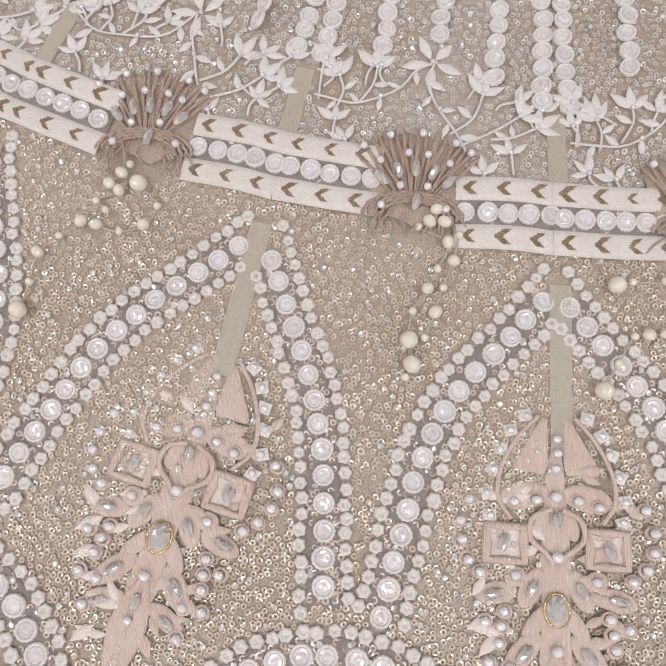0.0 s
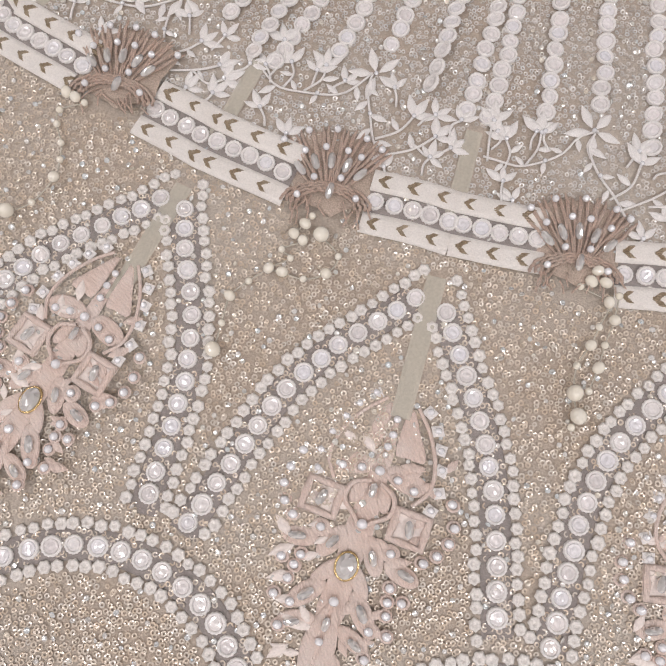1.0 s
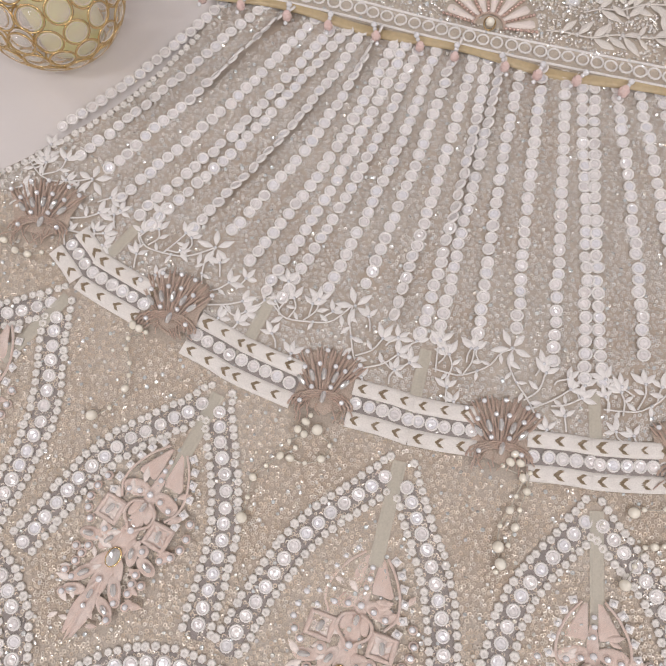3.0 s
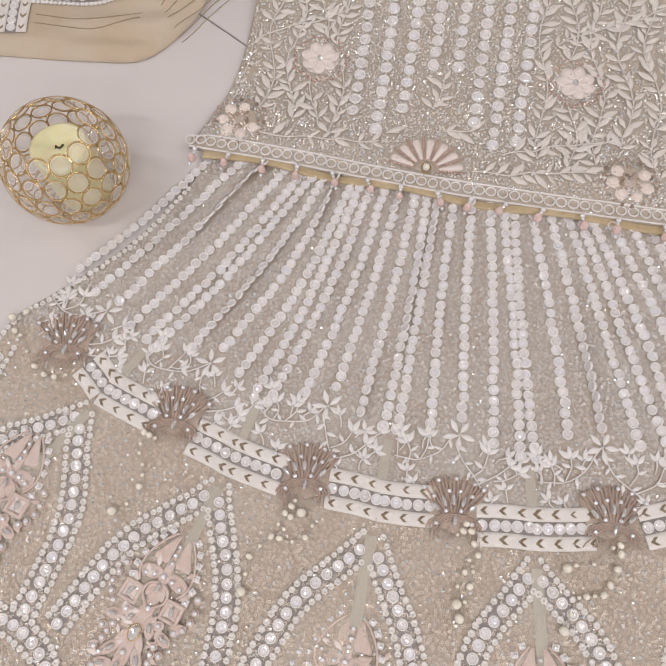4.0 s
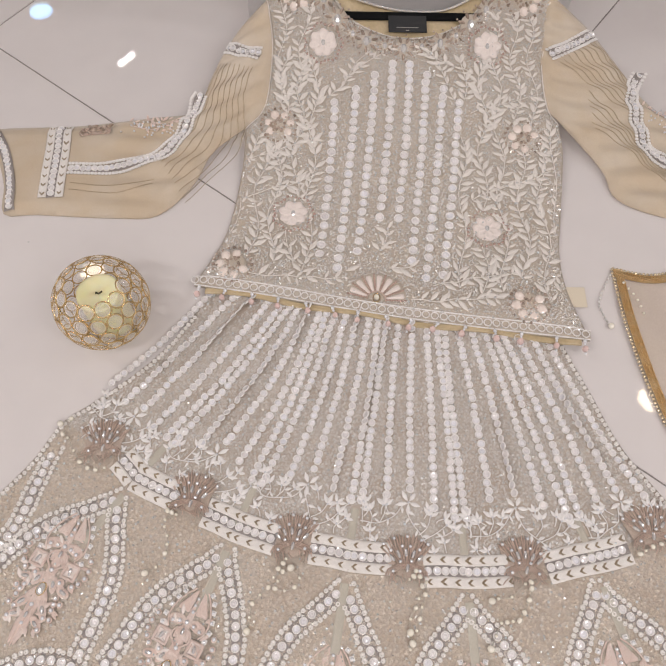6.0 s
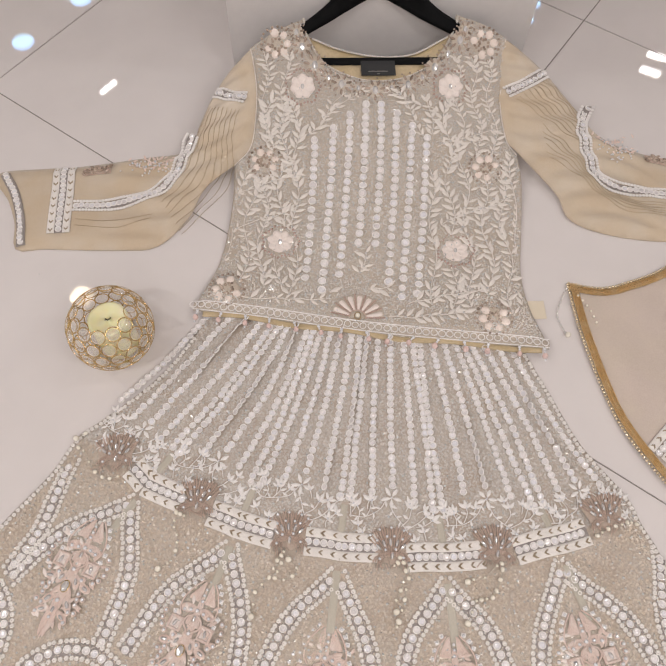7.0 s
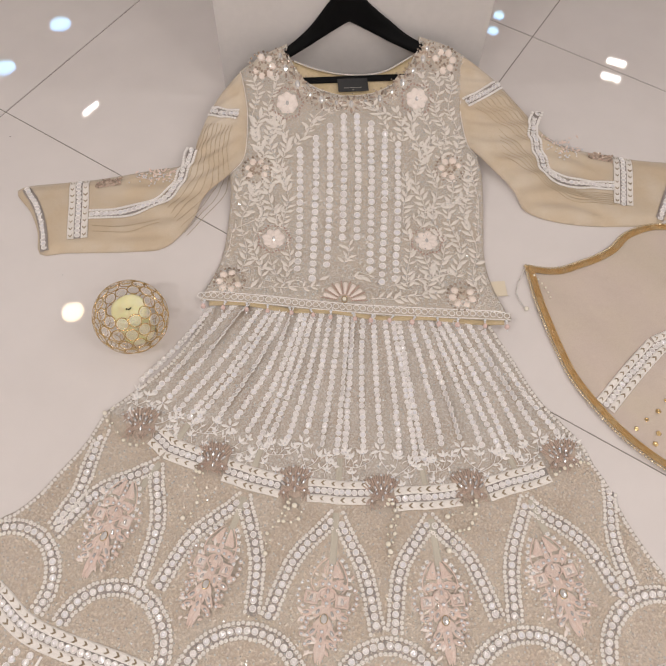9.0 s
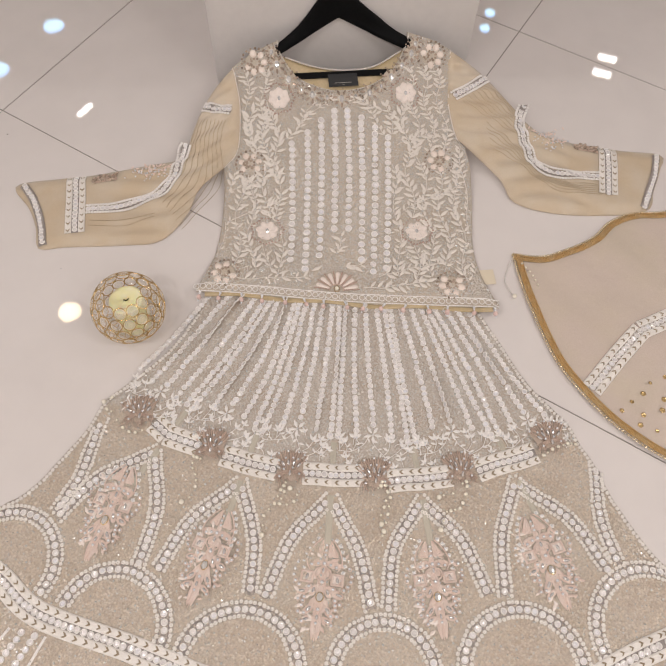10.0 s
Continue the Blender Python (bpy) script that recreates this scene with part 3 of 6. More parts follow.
def ribbon_band(pts, parent, hfun, flip=1, store=None, chev=None, mid=True, half=0.0113, width=0.0120):
    """Two white ribbons with arrow marks and a row of mirrors on grey net between them."""
    if mid:
        v, f = strip(pts, 0.0125, hfun, 0.0003, lift=0.0010)
        put("backing_strip", mesh("backing_strip", v, f, M_grey), parent, "grey net strip under the mirrors")
    for sg in (1, -1):
        p = offset(pts, sg * half, 40)
        v, f = strip(p, width, hfun, 0.0009, lift=0.0014)
        put("ribbon", mesh("ribbon", v, f, M_ribbon), parent, "white woven ribbon")
        x, y, a = along(p, 0.0155, 0.007)
        chev.append(places(x, y, hfun(x, y) + 0.0023, a + (math.pi if flip < 0 else 0), 0.03, rng.normal(1, 0.08, len(x)), rng))
    mirror_line(pts, 0.0097, hfun, store, 0.005, lift=0.0014)


# the band bends at every seam; on both sides of each fan it ends under the fan
BAND = [np.array(p) for p in ((-0.338, 0.340), (-0.229, 0.280), (-0.106, 0.224), (0.0255, 0.193), (0.154, 0.177), (0.305, 0.196), (0.436, 0.210))]
BAND_L = [(-0.305, 0.330), (-0.186, 0.260), (-0.065, 0.211), (0.067, 0.191), (0.201, 0.180), (0.339, 0.205)]
BAND_R = [(-0.246, 0.298), (-0.138, 0.238), (-0.0145, 0.2005), (0.1145, 0.178), (0.253, 0.184), (0.392, 0.212)]
FANS = [((-0.274, 0.300), (-0.274, 0.352)), ((-0.163, 0.236), (-0.159, 0.281)), ((-0.041, 0.190), (-0.041, 0.237)), ((0.089, 0.167), (0.089, 0.220)), ((0.222, 0.167), (0.226, 0.218)), ((0.374, 0.206), (0.366, 0.256))]
FANS = [(np.array(a), np.array(b)) for a, b in FANS]
for k in range(6):
    p, q, l, r = BAND[k], BAND[k + 1], np.array(BAND_L[k]), np.array(BAND_R[k])
    if k > 0:
        w = (l - p) / np.linalg.norm(l - p)
        ribbon_band([p - w * 0.001, (p + l) / 2 + np.array([0.0, -0.0006]), l + w * 0.006], skirt, lambda x, y: h_skirt(x, y) + 0.0005, -1, mirrors, chevs, half=0.0119)
    if k < 5:
        w = (q - r) / np.linalg.norm(q - r)
        ribbon_band([r - w * 0.006, (r + q) / 2 + np.array([0.0, 0.0008]), q + w * 0.001], skirt, h_skirt, -1, mirrors, chevs, half=0.0119)
LOWER = [(-0.60, 0.20), (-0.53, 0.142), (-0.458, 0.082), (-0.399, 0.030), (-0.273, -0.023), (-0.14, -0.082), (0.0, -0.118), (0.2, -0.135), (0.34, -0.122), (0.407, -0.095), (0.463, -0.078), (0.56, -0.05)]
for p, q in zip(range(0, 11, 2), range(2, 13, 2)):
    ribbon_band(LOWER[p:q + 1], skirt, h_skirt, 1, mirrors, chevs)

# radial rows of mirrors
for k in range(6):
    (t0, b0), (t1, b1) = SEAMS[k], SEAMS[k + 1]
    for fr, end in ((0.0, 0.757), (0.29, 0.706), (0.515, 0.665), (0.755, 0.722), (1.0, 0.757)):
        t, b = t0 + (t1 - t0) * fr, b0 + (b1 - b0) * fr
        side = np.array([b[1] - t[1], t[0] - b[0]]) / np.linalg.norm(b - t)
        if fr == 0.0:
            t, b = t - side * 0.0056, b - side * 0.0070
        if fr == 1.0:
            t, b = t + side * 0.0056, b + side * 0.0070
        if (k == 0 and fr < 0.2) or (k == 5 and fr > 0.9):
            continue
        e = t + (b - t) * end
        s = t - (b - t) * 0.06
        bow = side * (0.003 * math.sin(k * 2.1 + fr * 5))
        bow = bow + np.array([0.004 if k in (1, 2) else 0.0, 0.0])
        if k < 2:
            bow = bow - side * 0.003
        mirror_line([s, (s + e) / 2 + bow, e], 0.0096, h_skirt, small_mirrors, tilt=0.10, wob=0.0005, fold=1.15 if fr == 0.515 else (0.75 if (k + int(fr * 10)) % 3 == 0 else 0.25))
mirror_line([(-0.160, 0.54), (-0.228, 0.452), (-0.285, 0.395)], 0.0096, h_skirt, small_mirrors)

# plain seam tapes
for k, (a, b) in enumerate(SEAMS[1:6]):
    for s, e, w in ((0.765, 0.93, 0.009), (1.03, 1.26, 0.010)):
        p = [a + (b - a) * s, a + (b - a) * e]
        v, f = strip(p, w, h_skirt, 0.0003, lift=0.0014)
        taken.append(np.c_[bezier(p, 30), np.full(30, 0.005)])
        put("seam_tape", mesh("seam_tape", v, f, M_tulle), skirt, "plain cream tulle seam tape")

# pointed arches: a row of mirrors between two rows of thread flowers
ARMS = [((-0.335, 0.304), (-0.358, 0.228), (-0.390, 0.171), 1), ((-0.253, 0.252), (-0.332, 0.218), (-0.389, 0.161), -1), ((-0.246, 0.241), (-0.241, 0.165), (-0.264, 0.087), 1),
        ((-0.126, 0.188), (-0.189, 0.145), (-0.237, 0.076), -1), ((-0.113, 0.184), (-0.098, 0.110), (-0.106, 0.031), 1), ((0.010, 0.152), (-0.044, 0.103), (-0.086, 0.025), -1),
        ((0.026, 0.147), (0.054, 0.077), (0.064, -0.002), 1), ((0.150, 0.137), (0.105, 0.077), (0.087, -0.004), -1), ((0.162, 0.136), (0.205, 0.085), (0.231, 0.004), 1),
        ((0.299, 0.155), (0.265, 0.080), (0.254, -0.001), -1), ((0.309, 0.155), (0.373, 0.098), (0.409, 0.024), 1), ((0.433, 0.171), (0.419, 0.100), (0.426, 0.029), -1)]


def daisy_line(pts, step, start=0.0):
    x, y, a = along(pts, step, start)
    taken.append(np.c_[x, y, np.full(len(x), 0.0036)])
    x, y = x + rng.normal(0, 0.0004, len(x)), y + rng.normal(0, 0.0004, len(x))
    daisies.append(places(x, y, h_skirt(x, y) + 0.0006, a + rng.normal(0, 0.4, len(x)), 0.07, rng.normal(1, 0.05, len(x)), rng))


for a, m, e, sg in ARMS:
    a, m, e = np.array(a), np.array(m), np.array(e)
    put("backing_strip", mesh("backing_strip", *strip([a, m, e], 0.0150, h_skirt, 0.0003, lift=0.0003), M_grey), skirt, "grey net strip under the mirrors")
    mirror_line([a, m, e], 0.0112, h_skirt, mirrors, tilt=0.08)
    top = a + (a - m) / np.linalg.norm(a - m) * 0.013
    daisy_line(offset([top, a * 0.8 + m * 0.2, m, e], sg * 0.0096), 0.0064)
    daisy_line(offset([a * 0.93 + m * 0.07, m, e], -sg * 0.0096), 0.0064)
ARCHES = [(-0.455, 0.104, 0.072, 0.073, -38, 110), (-0.300, 0.002, 0.076, 0.080, -22, 152), (-0.125, -0.062, 0.082, 0.076, 0, 172), (0.071, -0.087, 0.070, 0.068, 0, 180), (0.262, -0.102, 0.083, 0.084, 0, 180), (0.455, -0.064, 0.083, 0.085, 30, 200)]
for cx, cy, a, b, d0, d1 in ARCHES:
    for grow, kind in ((0.0, "m"), (0.0096, "d"), (-0.0096, "d")):
        p = [(cx + (a + grow) * math.cos(radians(w)), cy + (b + grow) * math.sin(radians(w))) for w in np.linspace(d0, d1, 12)]
        if kind == "m":
            put("backing_strip", mesh("backing_strip", *strip(p, 0.0150, h_skirt, 0.0003, lift=0.0003), M_grey), skirt, "grey net strip under the mirrors")
            mirror_line(p, 0.0112, h_skirt, mirrors, tilt=0.08)
        else:
            daisy_line(p, 0.0066)
# rows that run on below the lower band
for p in ([(-0.42, 0.008), (-0.47, -0.06)], [(-0.40, 0.002), (-0.45, -0.07)]):
    mirror_line(p, 0.0098, h_skirt, mirrors)
for p in ([(-0.437, 0.016), (-0.50, -0.06)], [(-0.385, 0.0), (-0.43, -0.08)]):
    v, f = strip(p, 0.004, h_skirt, 0.0008)
    put("piping", mesh("piping", v, f, M_white), skirt, "narrow white piping")
# faint lace along the side edges
for side in (SK_LEFT[1:10], SK_RIGHT[1:-1]):
    daisy_line(offset(side, 0.0035), 0.0066)


def clear(x, y, cell=0.008):
    """Leaves out the points that would lie on an ornament."""
    t = np.vstack(taken)
    grid = {}
    for i, (a, b) in enumerate(zip(np.floor(t[:, 0] / cell).astype(int), np.floor(t[:, 1] / cell).astype(int))):
        grid.setdefault((int(a), int(b)), []).append(i)
    keep = np.ones(len(x), dtype=bool)
    cx, cy = np.floor(x / cell).astype(int), np.floor(y / cell).astype(int)
    for k in range(len(x)):
        for a in (-1, 0, 1):
            for b in (-1, 0, 1):
                for i in grid.get((int(cx[k]) + a, int(cy[k]) + b), ()):
                    if (x[k] - t[i, 0]) ** 2 + (y[k] - t[i, 1]) ** 2 < t[i, 2] ** 2:
                        keep[k] = False
    return x[keep], y[keep]


# vines of white leaves above the band
T_LEAF = t_leaf(0.0122, 0.0050, 0.0012)
T_WPEARL = t_ball(0.0013, 8, 5)


LEAF_COUNT = {}


def vine(name, stems, leaves, parent, hfun, lift=0.0016, r=0.0007, leaf=None, mat=None, owner="skirt"):
    """Thread stems (lists of plan points) as one part, with its satin-stitched leaves (x, y, heading, size) under it."""
    mat = mat or M_white
    leaf = leaf or ("leaf", T_LEAF)
    ps = []
    for s in stems:
        c = bezier(s, 16)
        taken.append(np.c_[c, np.full(16, 0.0026)])
        ps.append(tube(np.c_[c, hfun(c[:, 0], c[:, 1]) + lift], r, 5))
    v, f = join(ps)
    st = put(name, mesh(name, v, f, mat), parent, "white satin-stitched leaves on thin stems")
    lv = np.array(leaves)
    ln = leaf[1][0][:, 1].max()
    for q in (0.3, 0.65):
        taken.append(np.c_[lv[:, 0] + np.cos(lv[:, 2]) * lv[:, 3] * ln * q, lv[:, 1] + np.sin(lv[:, 2]) * lv[:, 3] * ln * q, lv[:, 3] * ln * 0.26])
    m = places(lv[:, 0], lv[:, 1], hfun(lv[:, 0], lv[:, 1]) + lift * 0.8, lv[:, 2] - np.pi / 2, 0.06, lv[:, 3], rng)
    have = LEAF_COUNT.get(owner, 0)
    one = max(0, min(len(m), 300 - have))
    LEAF_COUNT[owner] = have + one
    key = (leaf[0], mat.name)
    if key not in LEAF_ME:
        LEAF_ME[key] = mesh("leaf", *leaf[1], mat)
    for q in m[:one]:
        put("leaf", LEAF_ME[key], st, "", Matrix(q.tolist()))
    merged("leaf", leaf[1], mat, m[one:], st)
    return st


LEAF_ME = {}
vine_beads = []
for k in range(6):
    (t0, b0), (t1, b1) = SEAMS[k], SEAMS[k + 1]
    t, b = (t0 + t1) / 2, (b0 + b1) / 2
    d = (b - t) / np.linalg.norm(b - t)
    s = np.array([-d[1], d[0]])
    c = t + (b - t) * 0.70 + d * 0.005
    wide = np.linalg.norm((t0 + (b0 - t0) * 0.85) - (t1 + (b1 - t1) * 0.85)) / 0.124
    j = lambda: rng.normal(0, 0.0012)
    P2 = lambda a, e: c + s * (a * 0.001 * wide + j()) + d * (e * 0.001 + j())
    stems = [[P2(0, 0), P2(-6, 6), P2(-15, 18), P2(-31, 25), P2(-44, 27), P2(-54, 24)], [P2(0, 0), P2(-1, 10), P2(4, 24), P2(13, 36), P2(19, 44)],
             [P2(-31, 25), P2(-26, 14), P2(-27, 5)], [P2(-42, 27), P2(-40, 18), P2(-42, 12)], [P2(-52, 25), P2(-50, 10), P2(-52, 2)], [P2(13, 36), P2(22, 26), P2(26, 16)],
             [P2(17, 42), P2(32, 34), P2(42, 24)], [P2(32, 34), P2(40, 36), P2(50, 30)]]
    leaves = []
    hd = math.atan2(d[1], d[0])
    for w in (-2.6, -1.35, 0.0, 1.3, 2.5):
        leaves.append((*(c + np.array([math.cos(hd + w), math.sin(hd + w)]) * 0.002), hd + w, 1.12))
    for sp in stems[2:]:
        q = np.array(sp)
        g = q[-1] - q[-2]
        h0 = math.atan2(g[1], g[0])
        for w in (-0.75, 0.15, 0.95):
            leaves.append((*q[-1], h0 + w, rng.uniform(0.85, 1.15)))
        leaves.append((*q[1], h0 + rng.choice([-1.2, 1.2]), rng.uniform(0.6, 0.85)))
        vine_beads.append(q[-1])
    for sp in stems[:2]:
        q = bezier(sp, 7)
        for i in range(1, 6):
            g = q[i + 1] - q[i - 1]
            leaves.append((*q[i], math.atan2(g[1], g[0]) + (1.0 if i % 2 else -1.0), rng.uniform(0.6, 0.9)))
        vine_beads.append(q[3])
    vine_beads.append(c)
    for fr, en in ((0.10, 0.80), (0.16, 0.87), (0.24, 0.78), (0.27, 0.90), (0.34, 0.77), (0.90, 0.80), (0.85, 0.88), (0.77, 0.79), (0.73, 0.91), (0.66, 0.77)):
        fr, en = fr + rng.normal(0, 0.015), en + rng.normal(0, 0.01)
        q = t0 + (t1 - t0) * fr + ((b0 + (b1 - b0) * fr) - (t0 + (t1 - t0) * fr)) * en
        g = -d + s * rng.normal(0, 0.6)
        g /= np.linalg.norm(g)
        stems.append([q, q + g * 0.006 + s * rng.normal(0, 0.0015), q + g * 0.011])
        h0 = math.atan2(g[1], g[0])
        for w in (-0.85, 0.05, 0.9):
            leaves.append((*(q + g * 0.011), h0 + w + rng.normal(0, 0.12), rng.uniform(0.7, 1.0)))
        vine_beads.append(q + g * 0.011)
    vine("leaf_vine", stems, leaves, skirt, h_skirt)
vb = np.array(vine_beads)
pieces("pearl_bead", T_WPEARL, M_wpearl, places(vb[:, 0], vb[:, 1], h_skirt(vb[:, 0], vb[:, 1]) + 0.0026, None, 0.1, None, rng), skirt, lambda x, y: True, 120)


# fan appliques with cords, pearls and crystals
def outline_pad(name, pts, h, mat, parent, label="", z=0.0, m=None, inset=0.8):
    """A raised, satin-stitched pad from a closed outline."""
    p = np.asarray(pts, dtype=np.float64)
    c = p.mean(0)
    rings = [[(x, y, z) for x, y in p], [(x, y, z + h * 0.6) for x, y in c + (p - c) * 0.97], [(x, y, z + h) for x, y in c + (p - c) * inset], [(x, y, z + h * 1.05) for x, y in c + (p - c) * 0.35]]
    v, f = rings_mesh(rings)
    a = np.roll(p, -1, 0)
    if (p[:, 0] * a[:, 1] - p[:, 1] * a[:, 0]).sum() < 0:
        f = f[:, ::-1]
    return put(name, mesh(name, v, f, mat), parent, label, m)


def arc(r, a0, a1, n, sx=1.0, sy=1.0):
    return [(sx * r * math.sin(radians(a)), sy * r * math.cos(radians(a))) for a in np.linspace(a0, a1, n)]


def mm(*p):
    return [(a * 0.001, b * 0.001) for a, b in p]


CORD_ME = [mesh("cord", *tube([(0, 0.010, 0.0014), (0.0004 * w, 0.020, 0.0022), (-0.0005 * w, 0.030, 0.0022), (0.0003 * w, 0.039, 0.0018), (0, 0.0445, 0.0008)], 0.00095, 6, taper=(0.45, 0.75, 1.0, 1.05, 0.55)), M_brown) for w in (-1, 1)]
ARCH_ME = mesh("arched_cord", *join([tube([(x + 0.0004 * math.sin(i * 1.9 + r * 900), y - 0.001 + 0.0005 * math.sin(i * 2.7 + r * 500), 0.0026 + 0.0004 * math.sin(3 * i)) for i, (x, y) in enumerate(arc(r, -92, 92, 26, 1.35, 0.72))], 0.0009, 6) for r in (0.0112, 0.0132, 0.0152, 0.0172)]), M_brown)
FAN_PEARL = mesh("pearl", *t_ball(0.0020, 9, 6), M_wpearl)
FAN_CRYSTAL = mesh("crystal", *t_marquise(0.0092, 0.0042, 0.0026), M_crystal, False)
NET = [(x * (1 + 0.03 * math.sin(i * 2.3)), y * (1 + 0.03 * math.sin(i * 2.3))) for i, (x, y) in enumerate(arc(0.0425, -44, 44, 22))] + mm((22, 15), (22, 5), (16, 1), (9, -2), (3, -6), (-4, -2), (-12, 0), (-21, 3), (-23, 13))
for base, top in FANS:
    g = top - base
    m = Matrix.Translation((*(base + g * 0.13), 0.0)) @ Matrix.Rotation(math.atan2(g[1], g[0]) - math.pi / 2, 4, "Z")
    z = float(h_skirt(base[0], base[1])) + 0.0022
    fan = outline_pad("fan_applique", NET, 0.0008, M_fan_net, skirt, "rose-brown fan applique with cords, pearls and crystals", 0.0, m @ Matrix.Translation((0, 0, z)))
    put("arched_cord", ARCH_ME, fan)
    taken.append(np.array([[*(base + g * q), 0.022] for q in (0.1, 0.35, 0.6)]))
    for i, a in enumerate(np.linspace(-43, 43, 19)):
        put("cord", CORD_ME[i % 2], fan, "", Matrix.Rotation(radians(-a + rng.normal(0, 1.2)), 4, "Z") @ Matrix.Translation((0, rng.normal(0, 0.0012), 0)))
    for r, angs in ((0.0415, (-39, -19, 3, 24, 40)), (0.031, (-32, -10, 10, 31)), (0.0155, (-80, -28, 22, 75))):
        for a in angs:
            a += rng.normal(0, 2)
            put("pearl", FAN_PEARL, fan, "small pearly bead", Matrix.Translation((r * math.sin(radians(a)), r * math.cos(radians(a)), 0.0042)))
    for r, angs in ((0.0235, (-42, -21, 0, 21, 42)), (0.0068, (10,))):
        for a in angs:
            put("crystal", FAN_CRYSTAL, fan, "pointed clear crystal", Matrix.Translation((r * math.sin(radians(a)), r * math.cos(radians(a)), 0.0034)) @ Matrix.Rotation(radians(-a), 4, "Z"))
    fr = np.random.default_rng(int(1000 * abs(base[0])) + 3)
    for q in range(16):
        x0, y0 = fr.uniform(-0.020, 0.020), fr.uniform(-0.004, 0.004)
        x1, y1 = x0 + fr.normal(0, 0.004), y0 - fr.uniform(0.003, 0.011)
        put("frayed_thread", mesh("frayed_thread", *tube([(x0, y0, 0.0022), ((x0 + x1) / 2 + fr.normal(0, 0.001), (y0 + y1) / 2, 0.0026), (x1, y1, 0.0012)], 0.0005, 5), M_brown), fan, "frayed brown thread")

# strings of ivory pearls that hang from the fans
P_BIG, P_MID, P_SML = (mesh("pearl", *t_ball(r, 14, 9, sz), M_pearl) for r, sz in ((0.0043, 1.0), (0.0030, 1.0), (0.0020, 1.0)))


def tassel(strands):
    """Strands of (x, y, size) with a pearl at each point and a thread through them."""
    ps = []
    for st in strands:
        q = np.array([(a[0], a[1]) for a in st])
        if len(q) > 1:
            c = bezier(q, 5 * len(q))
            ps.append(tube(np.c_[c, h_skirt(c[:, 0], c[:, 1]) + 0.0032], 0.00042, 5))
    v, f = join(ps)
    t = put("bead_tassel", mesh("bead_tassel", v, f, M_tulle), skirt, "string of ivory pearls with bugle beads")
    for st in strands:
        for a in st:
            r = {"b": 0.0043, "m": 0.0030, "s": 0.0020}[a[2]]
            m = Matrix.Translation((a[0], a[1], float(h_skirt(a[0], a[1])) + r + 0.0012)) @ Matrix.Rotation(rng.uniform(0, 3), 4, "Z") @ Matrix.Diagonal((rng.uniform(0.92, 1.0), rng.uniform(1.0, 1.22) if a[2] == "m" else 1.0, 0.95, 1))
            put("pearl", {"b": P_BIG, "m": P_MID, "s": P_SML}[a[2]], t, "", m)


tassel([[(0.100, 0.178, "m"), (0.097, 0.172, "m"), (0.104, 0.172, "m"), (0.092, 0.169, "s"), (0.106, 0.162, "m"), (0.102, 0.149, "s"), (0.098, 0.139, "m"), (0.092, 0.128, "s"), (0.091, 0.114, "b"), (0.093, 0.103, "b"), (0.0905, 0.0975, "s")],
        [(0.111, 0.166, "s"), (0.109, 0.153, "m"), (0.105, 0.140, "s"), (0.102, 0.128, "m"), (0.098, 0.116, "s")]])
tassel([[(-0.047, 0.189, "s"), (-0.050, 0.184, "m"), (-0.055, 0.178, "m"), (-0.050, 0.175, "m"), (-0.060, 0.169, "s"), (-0.055, 0.165, "s"), (-0.065, 0.158, "m"), (-0.058, 0.157, "m"), (-0.047, 0.155, "s"), (-0.036, 0.159, "m"), (-0.031, 0.169, "s"), (-0.041, 0.179, "b")],
        [(-0.065, 0.158, "s"), (-0.074, 0.150, "s"), (-0.082, 0.141, "m"), (-0.084, 0.127, "s"), (-0.086, 0.113, "b")]])
tassel([[(-0.186, 0.240, "m"), (-0.181, 0.238, "m"), (-0.176, 0.236, "s"), (-0.188, 0.230, "s"), (-0.188, 0.222, "s"), (-0.184, 0.212, "s"), (-0.183, 0.203, "s"), (-0.184, 0.193, "m"), (-0.193, 0.178, "s"), (-0.204, 0.171, "b")]])
tassel([[(0.228, 0.168, "m"), (0.228, 0.161, "m"), (0.224, 0.149, "m"), (0.217, 0.136, "m"), (0.211, 0.128, "m"), (0.204, 0.127, "s"), (0.197, 0.126, "m"), (0.191, 0.125, "s"), (0.184, 0.112, "s"), (0.177, 0.099, "b")], [(0.222, 0.166, "s"), (0.205, 0.152, "s"), (0.190, 0.150, "s"), (0.182, 0.147, "b")]])
tassel([[(0.356, 0.200, "m"), (0.363, 0.204, "s"), (0.371, 0.208, "m"), (0.381, 0.211, "m"), (0.390, 0.213, "s"), (0.397, 0.215, "m"), (0.404, 0.216, "s"), (0.411, 0.214, "m")]])
tassel([[(-0.326, 0.331, "m"), (-0.318, 0.326, "s"), (-0.308, 0.310, "s"), (-0.298, 0.296, "m"), (-0.288, 0.289, "m"), (-0.278, 0.287, "m"), (-0.268, 0.290, "s")], [(-0.332, 0.345, "b"), (-0.320, 0.352, "m"), (-0.326, 0.331, "s")]])

